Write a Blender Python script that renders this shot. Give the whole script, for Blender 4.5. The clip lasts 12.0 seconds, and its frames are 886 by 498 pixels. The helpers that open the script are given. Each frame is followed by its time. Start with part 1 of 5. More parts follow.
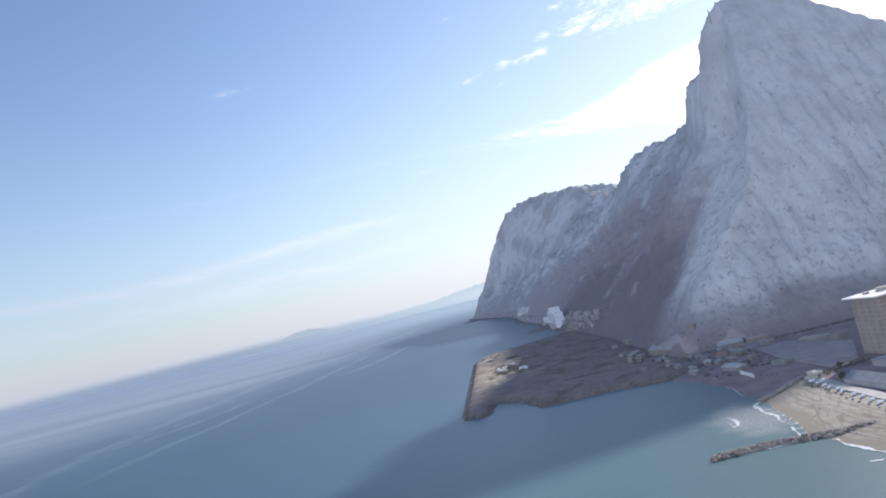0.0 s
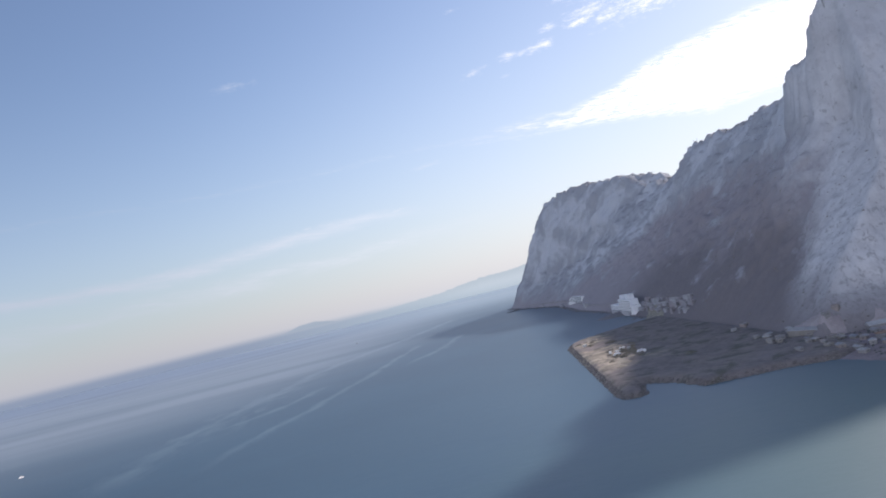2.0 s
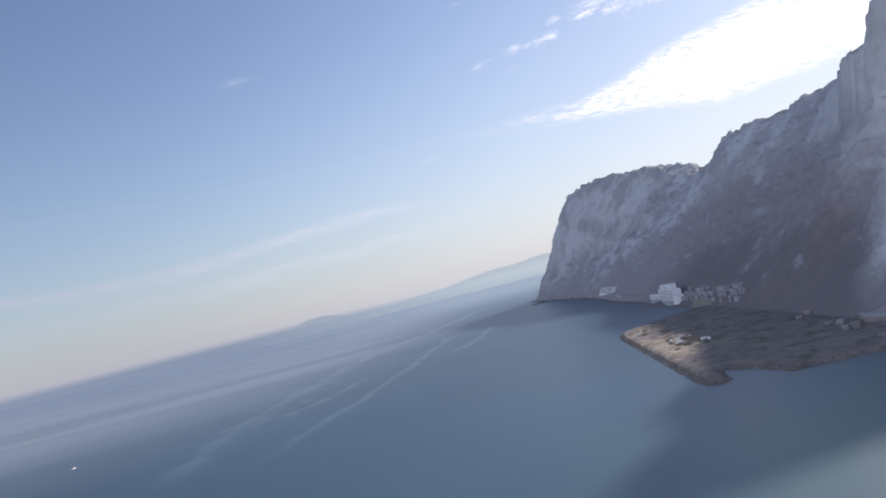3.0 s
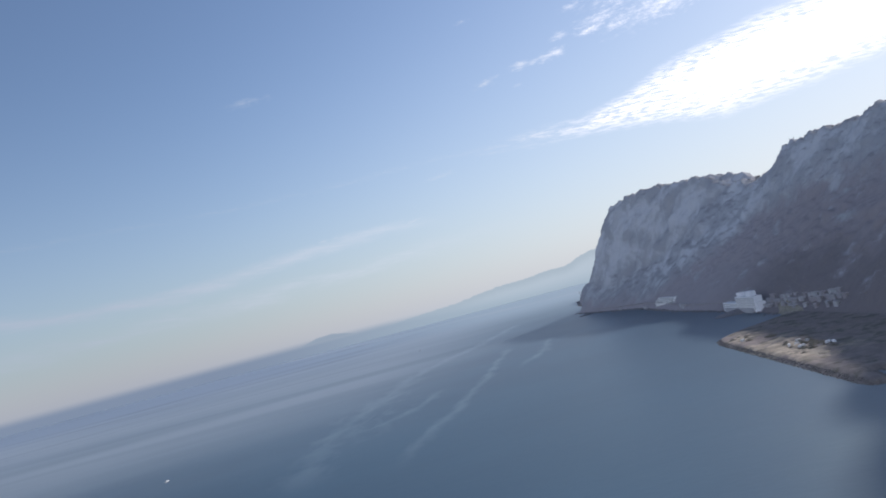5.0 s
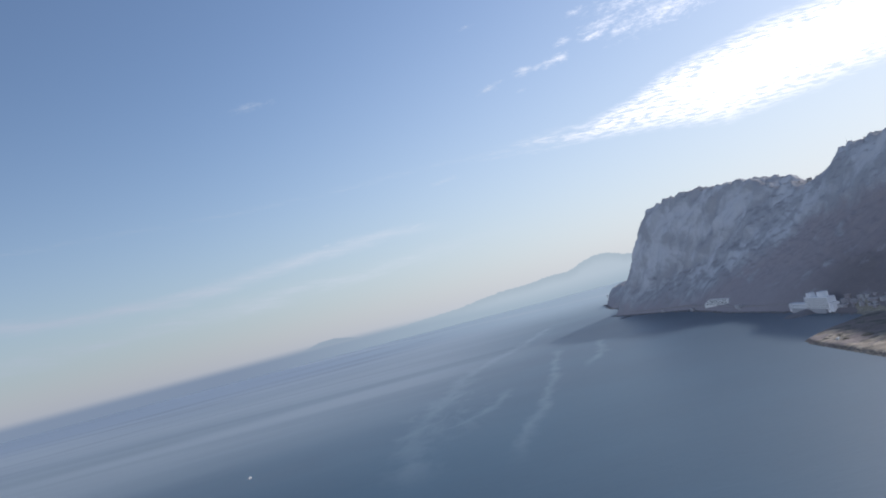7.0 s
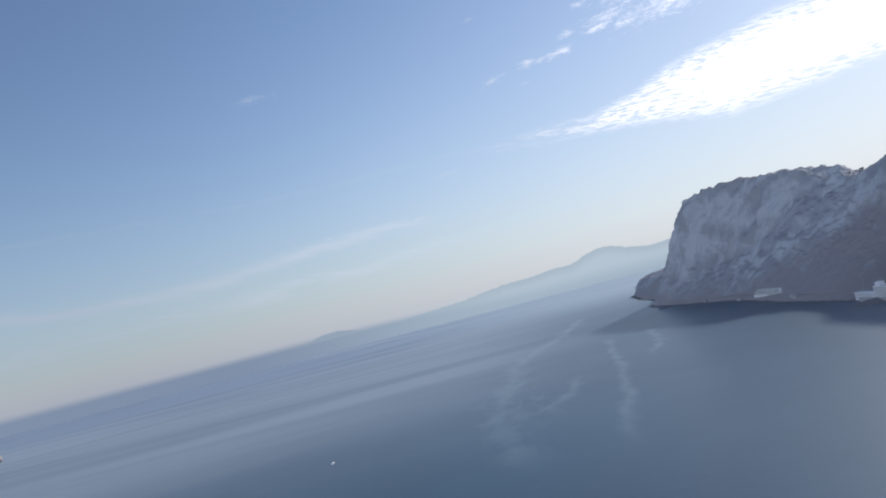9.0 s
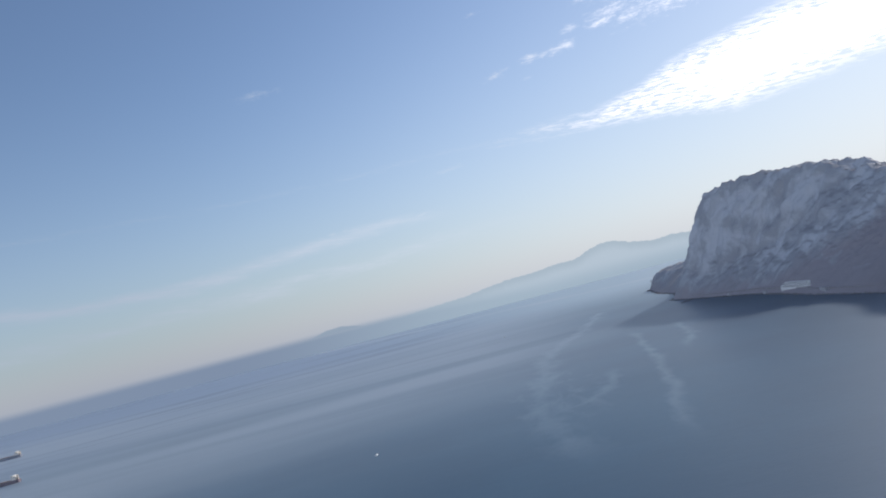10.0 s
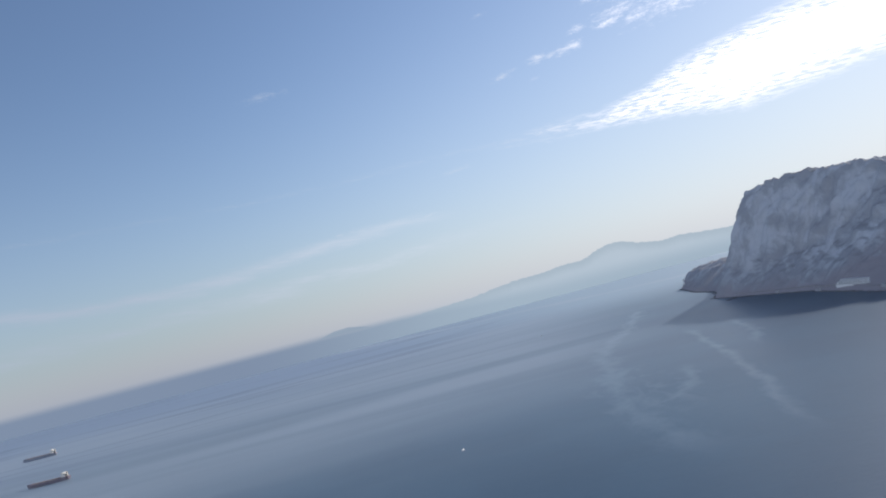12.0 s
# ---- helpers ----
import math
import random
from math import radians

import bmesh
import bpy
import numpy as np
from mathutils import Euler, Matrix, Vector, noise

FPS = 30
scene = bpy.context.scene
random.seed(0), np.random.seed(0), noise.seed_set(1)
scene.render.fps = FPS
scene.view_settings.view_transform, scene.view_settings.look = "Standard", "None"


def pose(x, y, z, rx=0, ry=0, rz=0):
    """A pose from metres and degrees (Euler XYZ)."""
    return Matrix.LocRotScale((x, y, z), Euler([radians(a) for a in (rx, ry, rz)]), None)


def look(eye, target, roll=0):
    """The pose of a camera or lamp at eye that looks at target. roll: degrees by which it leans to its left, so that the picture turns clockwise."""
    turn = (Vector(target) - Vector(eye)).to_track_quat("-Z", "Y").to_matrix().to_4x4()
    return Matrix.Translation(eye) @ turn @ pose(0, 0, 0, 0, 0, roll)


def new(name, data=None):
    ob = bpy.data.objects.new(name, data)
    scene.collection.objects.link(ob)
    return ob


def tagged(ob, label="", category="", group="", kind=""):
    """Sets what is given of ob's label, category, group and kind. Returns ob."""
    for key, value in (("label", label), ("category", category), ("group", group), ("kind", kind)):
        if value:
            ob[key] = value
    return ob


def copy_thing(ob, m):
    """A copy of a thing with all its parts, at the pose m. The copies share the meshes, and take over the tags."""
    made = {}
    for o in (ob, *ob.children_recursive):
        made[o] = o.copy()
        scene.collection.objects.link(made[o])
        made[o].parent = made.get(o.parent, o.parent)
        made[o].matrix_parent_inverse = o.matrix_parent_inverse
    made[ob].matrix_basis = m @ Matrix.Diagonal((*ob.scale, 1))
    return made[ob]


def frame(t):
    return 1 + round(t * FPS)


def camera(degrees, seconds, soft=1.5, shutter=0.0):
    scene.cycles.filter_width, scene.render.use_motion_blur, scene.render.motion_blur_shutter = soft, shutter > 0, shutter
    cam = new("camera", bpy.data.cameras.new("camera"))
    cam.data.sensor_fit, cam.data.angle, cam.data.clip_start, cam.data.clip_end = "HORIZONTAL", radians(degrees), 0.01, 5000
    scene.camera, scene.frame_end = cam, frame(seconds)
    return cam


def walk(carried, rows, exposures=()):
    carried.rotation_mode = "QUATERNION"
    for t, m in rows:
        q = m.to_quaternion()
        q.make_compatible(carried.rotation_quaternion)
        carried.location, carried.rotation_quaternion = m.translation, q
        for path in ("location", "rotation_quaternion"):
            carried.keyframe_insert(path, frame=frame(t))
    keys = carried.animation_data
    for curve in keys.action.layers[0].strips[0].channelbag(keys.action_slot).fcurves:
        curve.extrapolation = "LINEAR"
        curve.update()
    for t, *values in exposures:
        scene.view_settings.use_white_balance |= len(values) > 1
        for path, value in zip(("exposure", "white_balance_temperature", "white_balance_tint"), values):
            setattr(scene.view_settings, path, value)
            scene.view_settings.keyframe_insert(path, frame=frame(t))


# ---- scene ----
# World: x to the west, y to the south, z up; the aircraft climbs out to the east and looks south.
# The plan below is drawn in its own metres; K takes them to the metres of the world.
K = 0.54
cam = camera(63.0, 12.0, soft=1.9)
# seconds, x, y, z, yaw, pitch, lean to the right
ROWS = [
    (0, 2.6, -0.7, 116.1, -1.47, 3.78, 13.84),
    (0.5, -33.3, -2.0, 121.9, -1.38, 4.08, 13.66),
    (1, -69.1, -3.3, 127.7, -1.37, 4.11, 13.70),
    (1.5, -105.0, -4.6, 133.5, -1.24, 3.88, 13.68),
    (2, -140.7, -5.9, 139.4, -0.98, 3.31, 13.89),
    (2.5, -176.5, -7.3, 145.3, -0.65, 2.94, 14.14),
    (3, -212.2, -8.6, 151.2, -0.34, 2.97, 14.22),
    (5, -354.7, -14.0, 175.1, 0.01, 4.40, 14.90),
    (5.5, -390.2, -15.4, 181.2, 0.07, 4.42, 14.61),
    (6, -425.7, -16.8, 187.3, 0.13, 4.52, 14.67),
    (6.5, -461.1, -18.2, 193.4, 0.12, 4.75, 14.62),
    (7, -496.5, -19.7, 199.5, 0.14, 4.83, 14.65),
    (9, -637.9, -25.4, 224.4, 0.50, 4.35, 14.53),
    (9.5, -673.1, -26.9, 230.6, 0.65, 4.17, 14.59),
    (10, -708.3, -28.4, 236.9, 0.84, 4.06, 14.67),
    (10.5, -743.5, -29.9, 243.3, 1.04, 3.99, 14.56),
    (11, -778.6, -31.4, 249.6, 1.25, 3.96, 14.75),
    (11.5, -813.7, -32.9, 256.0, 1.30, 4.10, 14.62),
    (12, -848.7, -34.4, 262.4, 1.38, 4.27, 14.68),
]


def view(x, y, z, yaw, pitch, lean):
    a, b = radians(yaw), radians(pitch)
    ahead = Vector((-math.sin(a) * math.cos(b), math.cos(a) * math.cos(b), math.sin(b)))
    eye = Vector((x, y, z)) * K
    return look(eye, eye + ahead * 10, -lean)


# the exposure falls as the bright cliff leaves the view
EXPOSURES = [(0.0, 0.59, 6170, 19), (0.5, 0.53, 6230, 19.5), (1.0, 0.49, 6430, 21.5), (1.5, 0.41, 6420, 22), (3.0, 0.21, 6370, 22), (5.0, 0.06, 6130, 18.5), (6.0, 0.05, 6090, 17.5), (12.0, 0.05, 6080, 17)]
walk(cam, [(t, view(*r)) for t, *r in ROWS], EXPOSURES)

# ---- world, sun ----
SUN_AZ, SUN_EL = 49.0, 26.35


class Nodes:
    """Short hand for building node trees."""

    def __init__(self, tree):
        self.t = tree

    def add(self, kind, **kw):
        n = self.t.nodes.new(kind)
        for k, v in kw.items():
            if k == "op":
                n.operation = v
            elif k == "mode":
                n.blend_type = v
            elif k == "dtype":
                n.data_type = v
        return n

    def put(self, socket, v):
        if v is None:
            return
        if isinstance(v, bpy.types.NodeSocket):
            self.t.links.new(v, socket)
        elif isinstance(v, (tuple, list)) and socket.type == "RGBA" and len(v) == 3:
            socket.default_value = (*v, 1)
        else:
            socket.default_value = v

    def math(self, op, a, b=None, c=None, clamp=False):
        n = self.add("ShaderNodeMath", op=op)
        n.use_clamp = clamp
        for s, v in zip(n.inputs, (a, b, c)):
            self.put(s, v)
        return n.outputs[0]

    def mix(self, f, a, b, mode="MIX"):
        n = self.add("ShaderNodeMix", dtype="RGBA", mode=mode)
        self.put(n.inputs[0], f)
        self.put(n.inputs[6], a)
        self.put(n.inputs[7], b)
        return n.outputs[2]

    def step(self, v, lo, hi, a=0.0, b=1.0):
        n = self.add("ShaderNodeMapRange")
        n.interpolation_type = "SMOOTHSTEP"
        for s, x in zip(n.inputs, (v, lo, hi, a, b)):
            self.put(s, x)
        return n.outputs[0]

    def line(self, v, lo, hi, a=0.0, b=1.0):
        n = self.add("ShaderNodeMapRange")
        for s, x in zip(n.inputs, (v, lo, hi, a, b)):
            self.put(s, x)
        return n.outputs[0]

    def noise(self, vec, scale, detail=4.0, rough=0.55, distortion=0.0):
        n = self.add("ShaderNodeTexNoise")
        self.put(n.inputs["Vector"], vec)
        self.put(n.inputs["Scale"], scale)
        self.put(n.inputs["Detail"], detail)
        self.put(n.inputs["Roughness"], rough)
        self.put(n.inputs["Distortion"], distortion)
        return n.outputs[0]

    def vec(self, x, y, z):
        n = self.add("ShaderNodeCombineXYZ")
        for s, v in zip(n.inputs, (x, y, z)):
            self.put(s, v)
        return n.outputs[0]

    def split(self, v):
        n = self.add("ShaderNodeSeparateXYZ")
        self.put(n.inputs[0], v)
        return n.outputs

    def scaled(self, v, s, rot=(0, 0, 0)):
        n = self.add("ShaderNodeMapping")
        self.put(n.inputs["Vector"], v)
        n.inputs["Scale"].default_value = s
        n.inputs["Rotation"].default_value = [radians(r) for r in rot]
        return n.outputs[0]

    def ramp(self, v, stops):
        n = self.add("ShaderNodeValToRGB")
        self.put(n.inputs[0], v)
        e = n.color_ramp.elements
        while len(e) < len(stops):
            e.new(0.5)
        for el, (p, c) in zip(e, stops):
            el.position, el.color = p, (*c, 1)
        return n.outputs[0]


def build_world():
    w = bpy.data.worlds.new("sky")
    scene.world = w
    w.use_nodes = True
    t = w.node_tree
    t.nodes.clear()
    N = Nodes(t)
    sky = N.add("ShaderNodeTexSky")
    sky.sky_type = "NISHITA"
    sky.sun_disc = False
    sky.sun_elevation, sky.sun_rotation = radians(SUN_EL), radians(SUN_AZ)
    sky.altitude, sky.air_density, sky.dust_density, sky.ozone_density = 100, 1.0, 0.35, 1.5
    co = N.add("ShaderNodeTexCoord").outputs["Generated"]
    x, y, z = N.split(co)
    az = N.math("MULTIPLY", N.math("ARCTAN2", x, y), 57.2958)
    el = N.math("MULTIPLY", N.math("ARCSINE", z), 57.2958)
    # the sky's own light, looked up at or above the horizon
    up = N.vec(x, y, N.math("MAXIMUM", z, 0.004))
    N.put(sky.inputs[0], up)
    base = N.mix(1.0, sky.outputs[0], (0.109, 0.110, 0.108), "MULTIPLY")
    off = N.math("ABSOLUTE", N.math("SUBTRACT", az, SUN_AZ))
    far_side = N.step(off, 90.0, 150.0)
    # thin high veil, whiter towards the sun
    veil = N.math("MULTIPLY", N.step(off, 70.0, 12.0), N.step(el, 34.0, 4.0))
    base = N.mix(N.math("MULTIPLY", veil, 0.50), base, (0.585, 0.65, 0.69))
    # low white haze, cooler and brighter on the side of the sky away from the sun
    haze = N.math("POWER", N.line(N.math("SUBTRACT", el, N.math("MULTIPLY", far_side, 14.0)), 26.0, 0.0), N.line(far_side, 0.0, 1.0, 2.7, 1.7))
    haze_tint = N.mix(N.step(off, 80.0, 14.0), (0.305, 0.377, 0.427), (0.655, 0.715, 0.735))
    haze_tint = N.mix(N.step(el, 3.2, 0.2), haze_tint, N.mix(N.step(off, 80.0, 20.0), (0.357, 0.401, 0.446), (0.605, 0.66, 0.67)))
    # the unseen side of the sky, raised as fill for the shaded rock
    haze_tint = N.mix(far_side, haze_tint, (1.30, 1.46, 1.64))
    base = N.mix(N.math("MULTIPLY", haze, 0.90), base, haze_tint)

    # clouds, in degrees of bearing and height, with torn edges
    flat = N.vec(az, el, 0.0)
    wob = N.math("SUBTRACT", N.noise(N.scaled(flat, (0.16, 0.5, 1)), 1.0, 6, 0.6), 0.5)
    torn = N.math("SUBTRACT", N.noise(N.scaled(flat, (1.3, 3.4, 1), (0, 0, -8)), 1.0, 7, 0.74), 0.5)
    run = N.math("SUBTRACT", az, N.math("MULTIPLY", el, 0.12))
    over = N.math("ADD", el, N.math("MULTIPLY", az, 0.12))
    rip = N.noise(N.vec(N.math("MULTIPLY", run, 1.0), N.math("MULTIPLY", over, 6.4), 0.0), 1.0, 3, 0.6, 0.5)
    strand = N.noise(N.vec(N.math("MULTIPLY", run, 0.22), N.math("MULTIPLY", over, 2.2), 4.0), 1.0, 4, 0.6, 0.4)

    def along(stops, scale, lo, hi):
        """A height or width that changes with the bearing."""
        return N.math("MULTIPLY", N.ramp(N.line(az, lo, hi), [((p - lo) / (hi - lo), (h / scale,) * 3) for p, h in stops]), scale)

    def bank(mid, half, soft, rough, tear=0.0):
        d = N.math("ADD", N.math("SUBTRACT", el, mid), N.math("ADD", N.math("MULTIPLY", wob, rough), N.math("MULTIPLY", torn, tear)))
        return N.step(N.math("ABSOLUTE", d), half, N.math("SUBTRACT", half, soft))

    # the long rippled bank before the sun
    big_mid = along(((3.0, 11.3), (6.0, 11.0), (10.0, 10.75), (13.0, 10.65), (17.0, 10.8), (19.5, 11.05), (23.2, 10.95), (27.0, 11.25), (33.0, 11.5), (60.0, 15.0)), 20.0, 3.0, 60.0)
    big_half = along(((3.0, 0.3), (6.0, 0.65), (10.0, 0.95), (13.0, 0.85), (17.0, 1.5), (19.5, 2.2), (23.2, 3.05), (27.0, 3.2), (33.0, 3.1), (60.0, 3.4)), 4.0, 3.0, 60.0)
    edge = N.math("ABSOLUTE", N.math("ADD", N.math("SUBTRACT", el, big_mid), N.math("ADD", N.math("MULTIPLY", wob, 0.8), N.math("MULTIPLY", torn, 0.5))))
    depth = N.math("SUBTRACT", big_half, edge)
    body = N.step(depth, -0.1, N.line(az, 6.0, 24.0, 0.7, 1.5))
    body = N.math("MULTIPLY", body, N.step(az, 4.5, 15.0, 0.25, 1.0))
    solid = N.math("MULTIPLY", N.step(depth, 1.0, 2.9), N.step(az, 17.0, 25.0))
    ripple = N.line(N.math("ADD", rip, N.math("MULTIPLY", solid, 0.22)), 0.41, 0.57, 0.18, 1.0)
    strands = N.line(N.math("ADD", strand, N.step(az, 10.0, 18.0, 0.0, 0.3)), 0.42, 0.60, 0.15, 1.0)
    big = N.math("MULTIPLY", body, N.math("MULTIPLY", ripple, strands))

    # the chain of small puffs above it, and scattered wisps
    def puff(a, e, ra, re, amount, tilt=0.06):
        u = N.math("DIVIDE", N.math("SUBTRACT", az, a), ra)
        v = N.math("DIVIDE", N.math("SUBTRACT", N.math("SUBTRACT", el, e), N.math("MULTIPLY", N.math("SUBTRACT", az, a), tilt)), re)
        d = N.math("SQRT", N.math("ADD", N.math("MULTIPLY", u, u), N.math("MULTIPLY", v, v)))
        d = N.math("ADD", d, N.math("ADD", N.math("MULTIPLY", torn, 3.4), N.math("MULTIPLY", wob, 0.8)))
        return N.step(d, 1.0, -0.7, 0.0, amount)

    shred = N.line(N.noise(N.vec(N.math("MULTIPLY", run, 1.7), N.math("MULTIPLY", over, 6.5), 2.0), 1.0, 5, 0.7, 0.6), 0.34, 0.54, 0.4, 1.3)
    cover = big
    for spot in (
        (6.6, 15.95, 1.0, 0.36, 0.50), (7.5, 16.2, 0.6, 0.26, 0.35), (9.7, 16.5, 1.05, 0.40, 0.72), (12.5, 16.55, 1.4, 0.46, 0.75), (11.6, 16.3, 0.7, 0.3, 0.45), (9.1, 15.1, 0.5, 0.16, 0.25),
        (10.7, 16.45, 0.8, 0.3, 0.5), (16.6, 17.95, 2.6, 0.6, 0.55), (13.3, 17.65, 1.1, 0.34, 0.6), (15.7, 17.35, 1.7, 0.36, 0.72), (17.9, 17.1, 1.7, 0.42, 0.55), (21.5, 17.4, 5.0, 1.3, 0.50), (19.5, 18.9, 4.5, 1.1, 0.48), (14.8, 19.4, 1.1, 0.34, 0.45),
        (6.2, 20.85, 0.9, 0.22, 0.26), (-12.2, 18.9, 2.3, 0.42, 0.30), (1.3, 10.0, 2.0, 0.28, 0.24), (-2.2, 7.08, 1.7, 0.20, 0.60), (-8.8, 7.3, 1.9, 0.20, 0.50), (-6.0, 7.3, 2.0, 0.3, 0.20),
    ):
        cover = N.math("MAXIMUM", cover, N.math("MULTIPLY", puff(*spot), shred))
    # broad faint streaks low down
    low_mid = along(((-36.0, 6.7), (-30.0, 6.2), (-20.0, 5.75), (-14.0, 6.35), (-10.0, 6.9), (-4.0, 7.0), (4.0, 6.6)), 10.0, -36.0, 4.0)
    low = N.math("MULTIPLY", bank(low_mid, 0.85, 1.0, 1.6, 0.5), N.math("MULTIPLY", N.line(strand, 0.35, 0.65, 0.30, 0.75), N.step(az, 2.0, -8.0)))
    low2 = N.math("MULTIPLY", bank(N.line(az, -36.0, 8.0, 3.6, 5.0), 0.9, 1.1, 2.0, 0.5), N.math("MULTIPLY", N.line(strand, 0.62, 0.38, 0.10, 0.50), N.step(az, 8.0, -6.0)))
    cover = N.math("MAXIMUM", cover, N.math("MAXIMUM", low, low2))
    base = N.mix(cover, base, N.mix(N.step(az, 3.0, 20.0), N.mix(N.step(az, -30.0, 0.0), (0.43, 0.49, 0.545), (0.66, 0.72, 0.75)), (1.25, 1.24, 1.21)))

    # the far coast across the strait, pale distance haze painted into its colours
    def coast(lo, hi, stops, rough, seed):
        prof = N.math("SUBTRACT", N.math("MULTIPLY", N.ramp(N.line(az, lo, hi), [((p - lo) / (hi - lo), ((h + 0.7) / 3,) * 3) for p, h in stops]), 3.0), 0.7)
        prof = N.math("ADD", prof, N.math("MULTIPLY", N.math("SUBTRACT", N.noise(N.vec(N.math("MULTIPLY", az, 2.6), seed, 0.0), 1.0, 6, 0.7), 0.5), rough))
        return prof, N.step(N.math("SUBTRACT", prof, el), -0.04, 0.06)

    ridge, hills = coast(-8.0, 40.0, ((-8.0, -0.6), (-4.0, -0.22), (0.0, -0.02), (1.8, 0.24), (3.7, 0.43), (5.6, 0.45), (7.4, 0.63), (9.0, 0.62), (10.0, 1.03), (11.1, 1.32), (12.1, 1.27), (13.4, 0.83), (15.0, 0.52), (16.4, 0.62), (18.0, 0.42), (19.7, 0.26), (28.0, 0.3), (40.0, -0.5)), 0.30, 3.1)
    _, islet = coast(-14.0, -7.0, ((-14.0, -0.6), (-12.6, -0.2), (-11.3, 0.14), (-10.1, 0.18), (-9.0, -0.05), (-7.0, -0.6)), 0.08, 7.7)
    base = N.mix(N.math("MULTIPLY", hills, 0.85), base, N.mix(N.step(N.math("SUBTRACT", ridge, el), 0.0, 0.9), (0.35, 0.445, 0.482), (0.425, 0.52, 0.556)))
    # the sea beyond the sheet, up to the true horizon, its haze painted in as well
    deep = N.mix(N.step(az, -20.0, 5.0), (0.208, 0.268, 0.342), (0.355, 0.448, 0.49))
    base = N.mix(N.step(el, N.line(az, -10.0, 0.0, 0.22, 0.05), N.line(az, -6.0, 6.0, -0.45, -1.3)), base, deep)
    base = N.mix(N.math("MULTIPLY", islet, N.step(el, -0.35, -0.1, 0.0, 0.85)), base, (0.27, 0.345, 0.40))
    bg = N.add("ShaderNodeBackground")
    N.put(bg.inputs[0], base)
    bg.inputs[1].default_value = 1.0
    out = N.add("ShaderNodeOutputWorld")
    t.links.new(bg.outputs[0], out.inputs[0])


build_world()
sun = new("sun", bpy.data.lights.new("sun", "SUN"))
sun.data.energy, sun.data.angle, sun.data.color = 3.7, radians(2.4), (1.0, 0.93, 0.82)
sa, se = radians(SUN_AZ), radians(SUN_EL)
SUNWARD = Vector((math.sin(sa) * math.cos(se), math.cos(sa) * math.cos(se), math.sin(se)))
sun.matrix_world = look(SUNWARD * 2000, (0, 0, 0))

# ---- materials ----
def material(name):
    m = bpy.data.materials.new(name)
    m.use_nodes = True
    t = m.node_tree
    t.nodes.clear()
    N = Nodes(t)
    b, out = N.add("ShaderNodeBsdfPrincipled"), N.add("ShaderNodeOutputMaterial")
    t.links.new(b.outputs[0], out.inputs[0])
    co = N.scaled(N.add("ShaderNodeNewGeometry").outputs["Position"], (1 / K,) * 3)  # plan metres
    return m, N, b, co


def bump(N, b, height, strength, distance):
    n = N.add("ShaderNodeBump")
    n.inputs["Strength"].default_value, n.inputs["Distance"].default_value = strength, distance * K
    N.put(n.inputs["Height"], height)
    N.put(b.inputs["Normal"], n.outputs[0])


def plain(name, a, c, scale=1.0, rough=0.8, metal=0.0, relief=0.05):
    """A weathered surface: two tones mixed at two scales, with a fine relief."""
    m, N, b, co = material(name)
    f = N.math("ADD", N.math("MULTIPLY", N.noise(co, 0.12 * scale, 5, 0.6), 0.6), N.math("MULTIPLY", N.noise(co, 1.1 * scale, 4, 0.6), 0.4))
    N.put(b.inputs["Base Color"], N.mix(N.step(f, 0.36, 0.64), a, c))
    b.inputs["Roughness"].default_value, b.inputs["Metallic"].default_value = rough, metal
    if relief:
        bump(N, b, N.noise(co, 1.6 * scale, 4, 0.6), 0.5, relief)
    return m


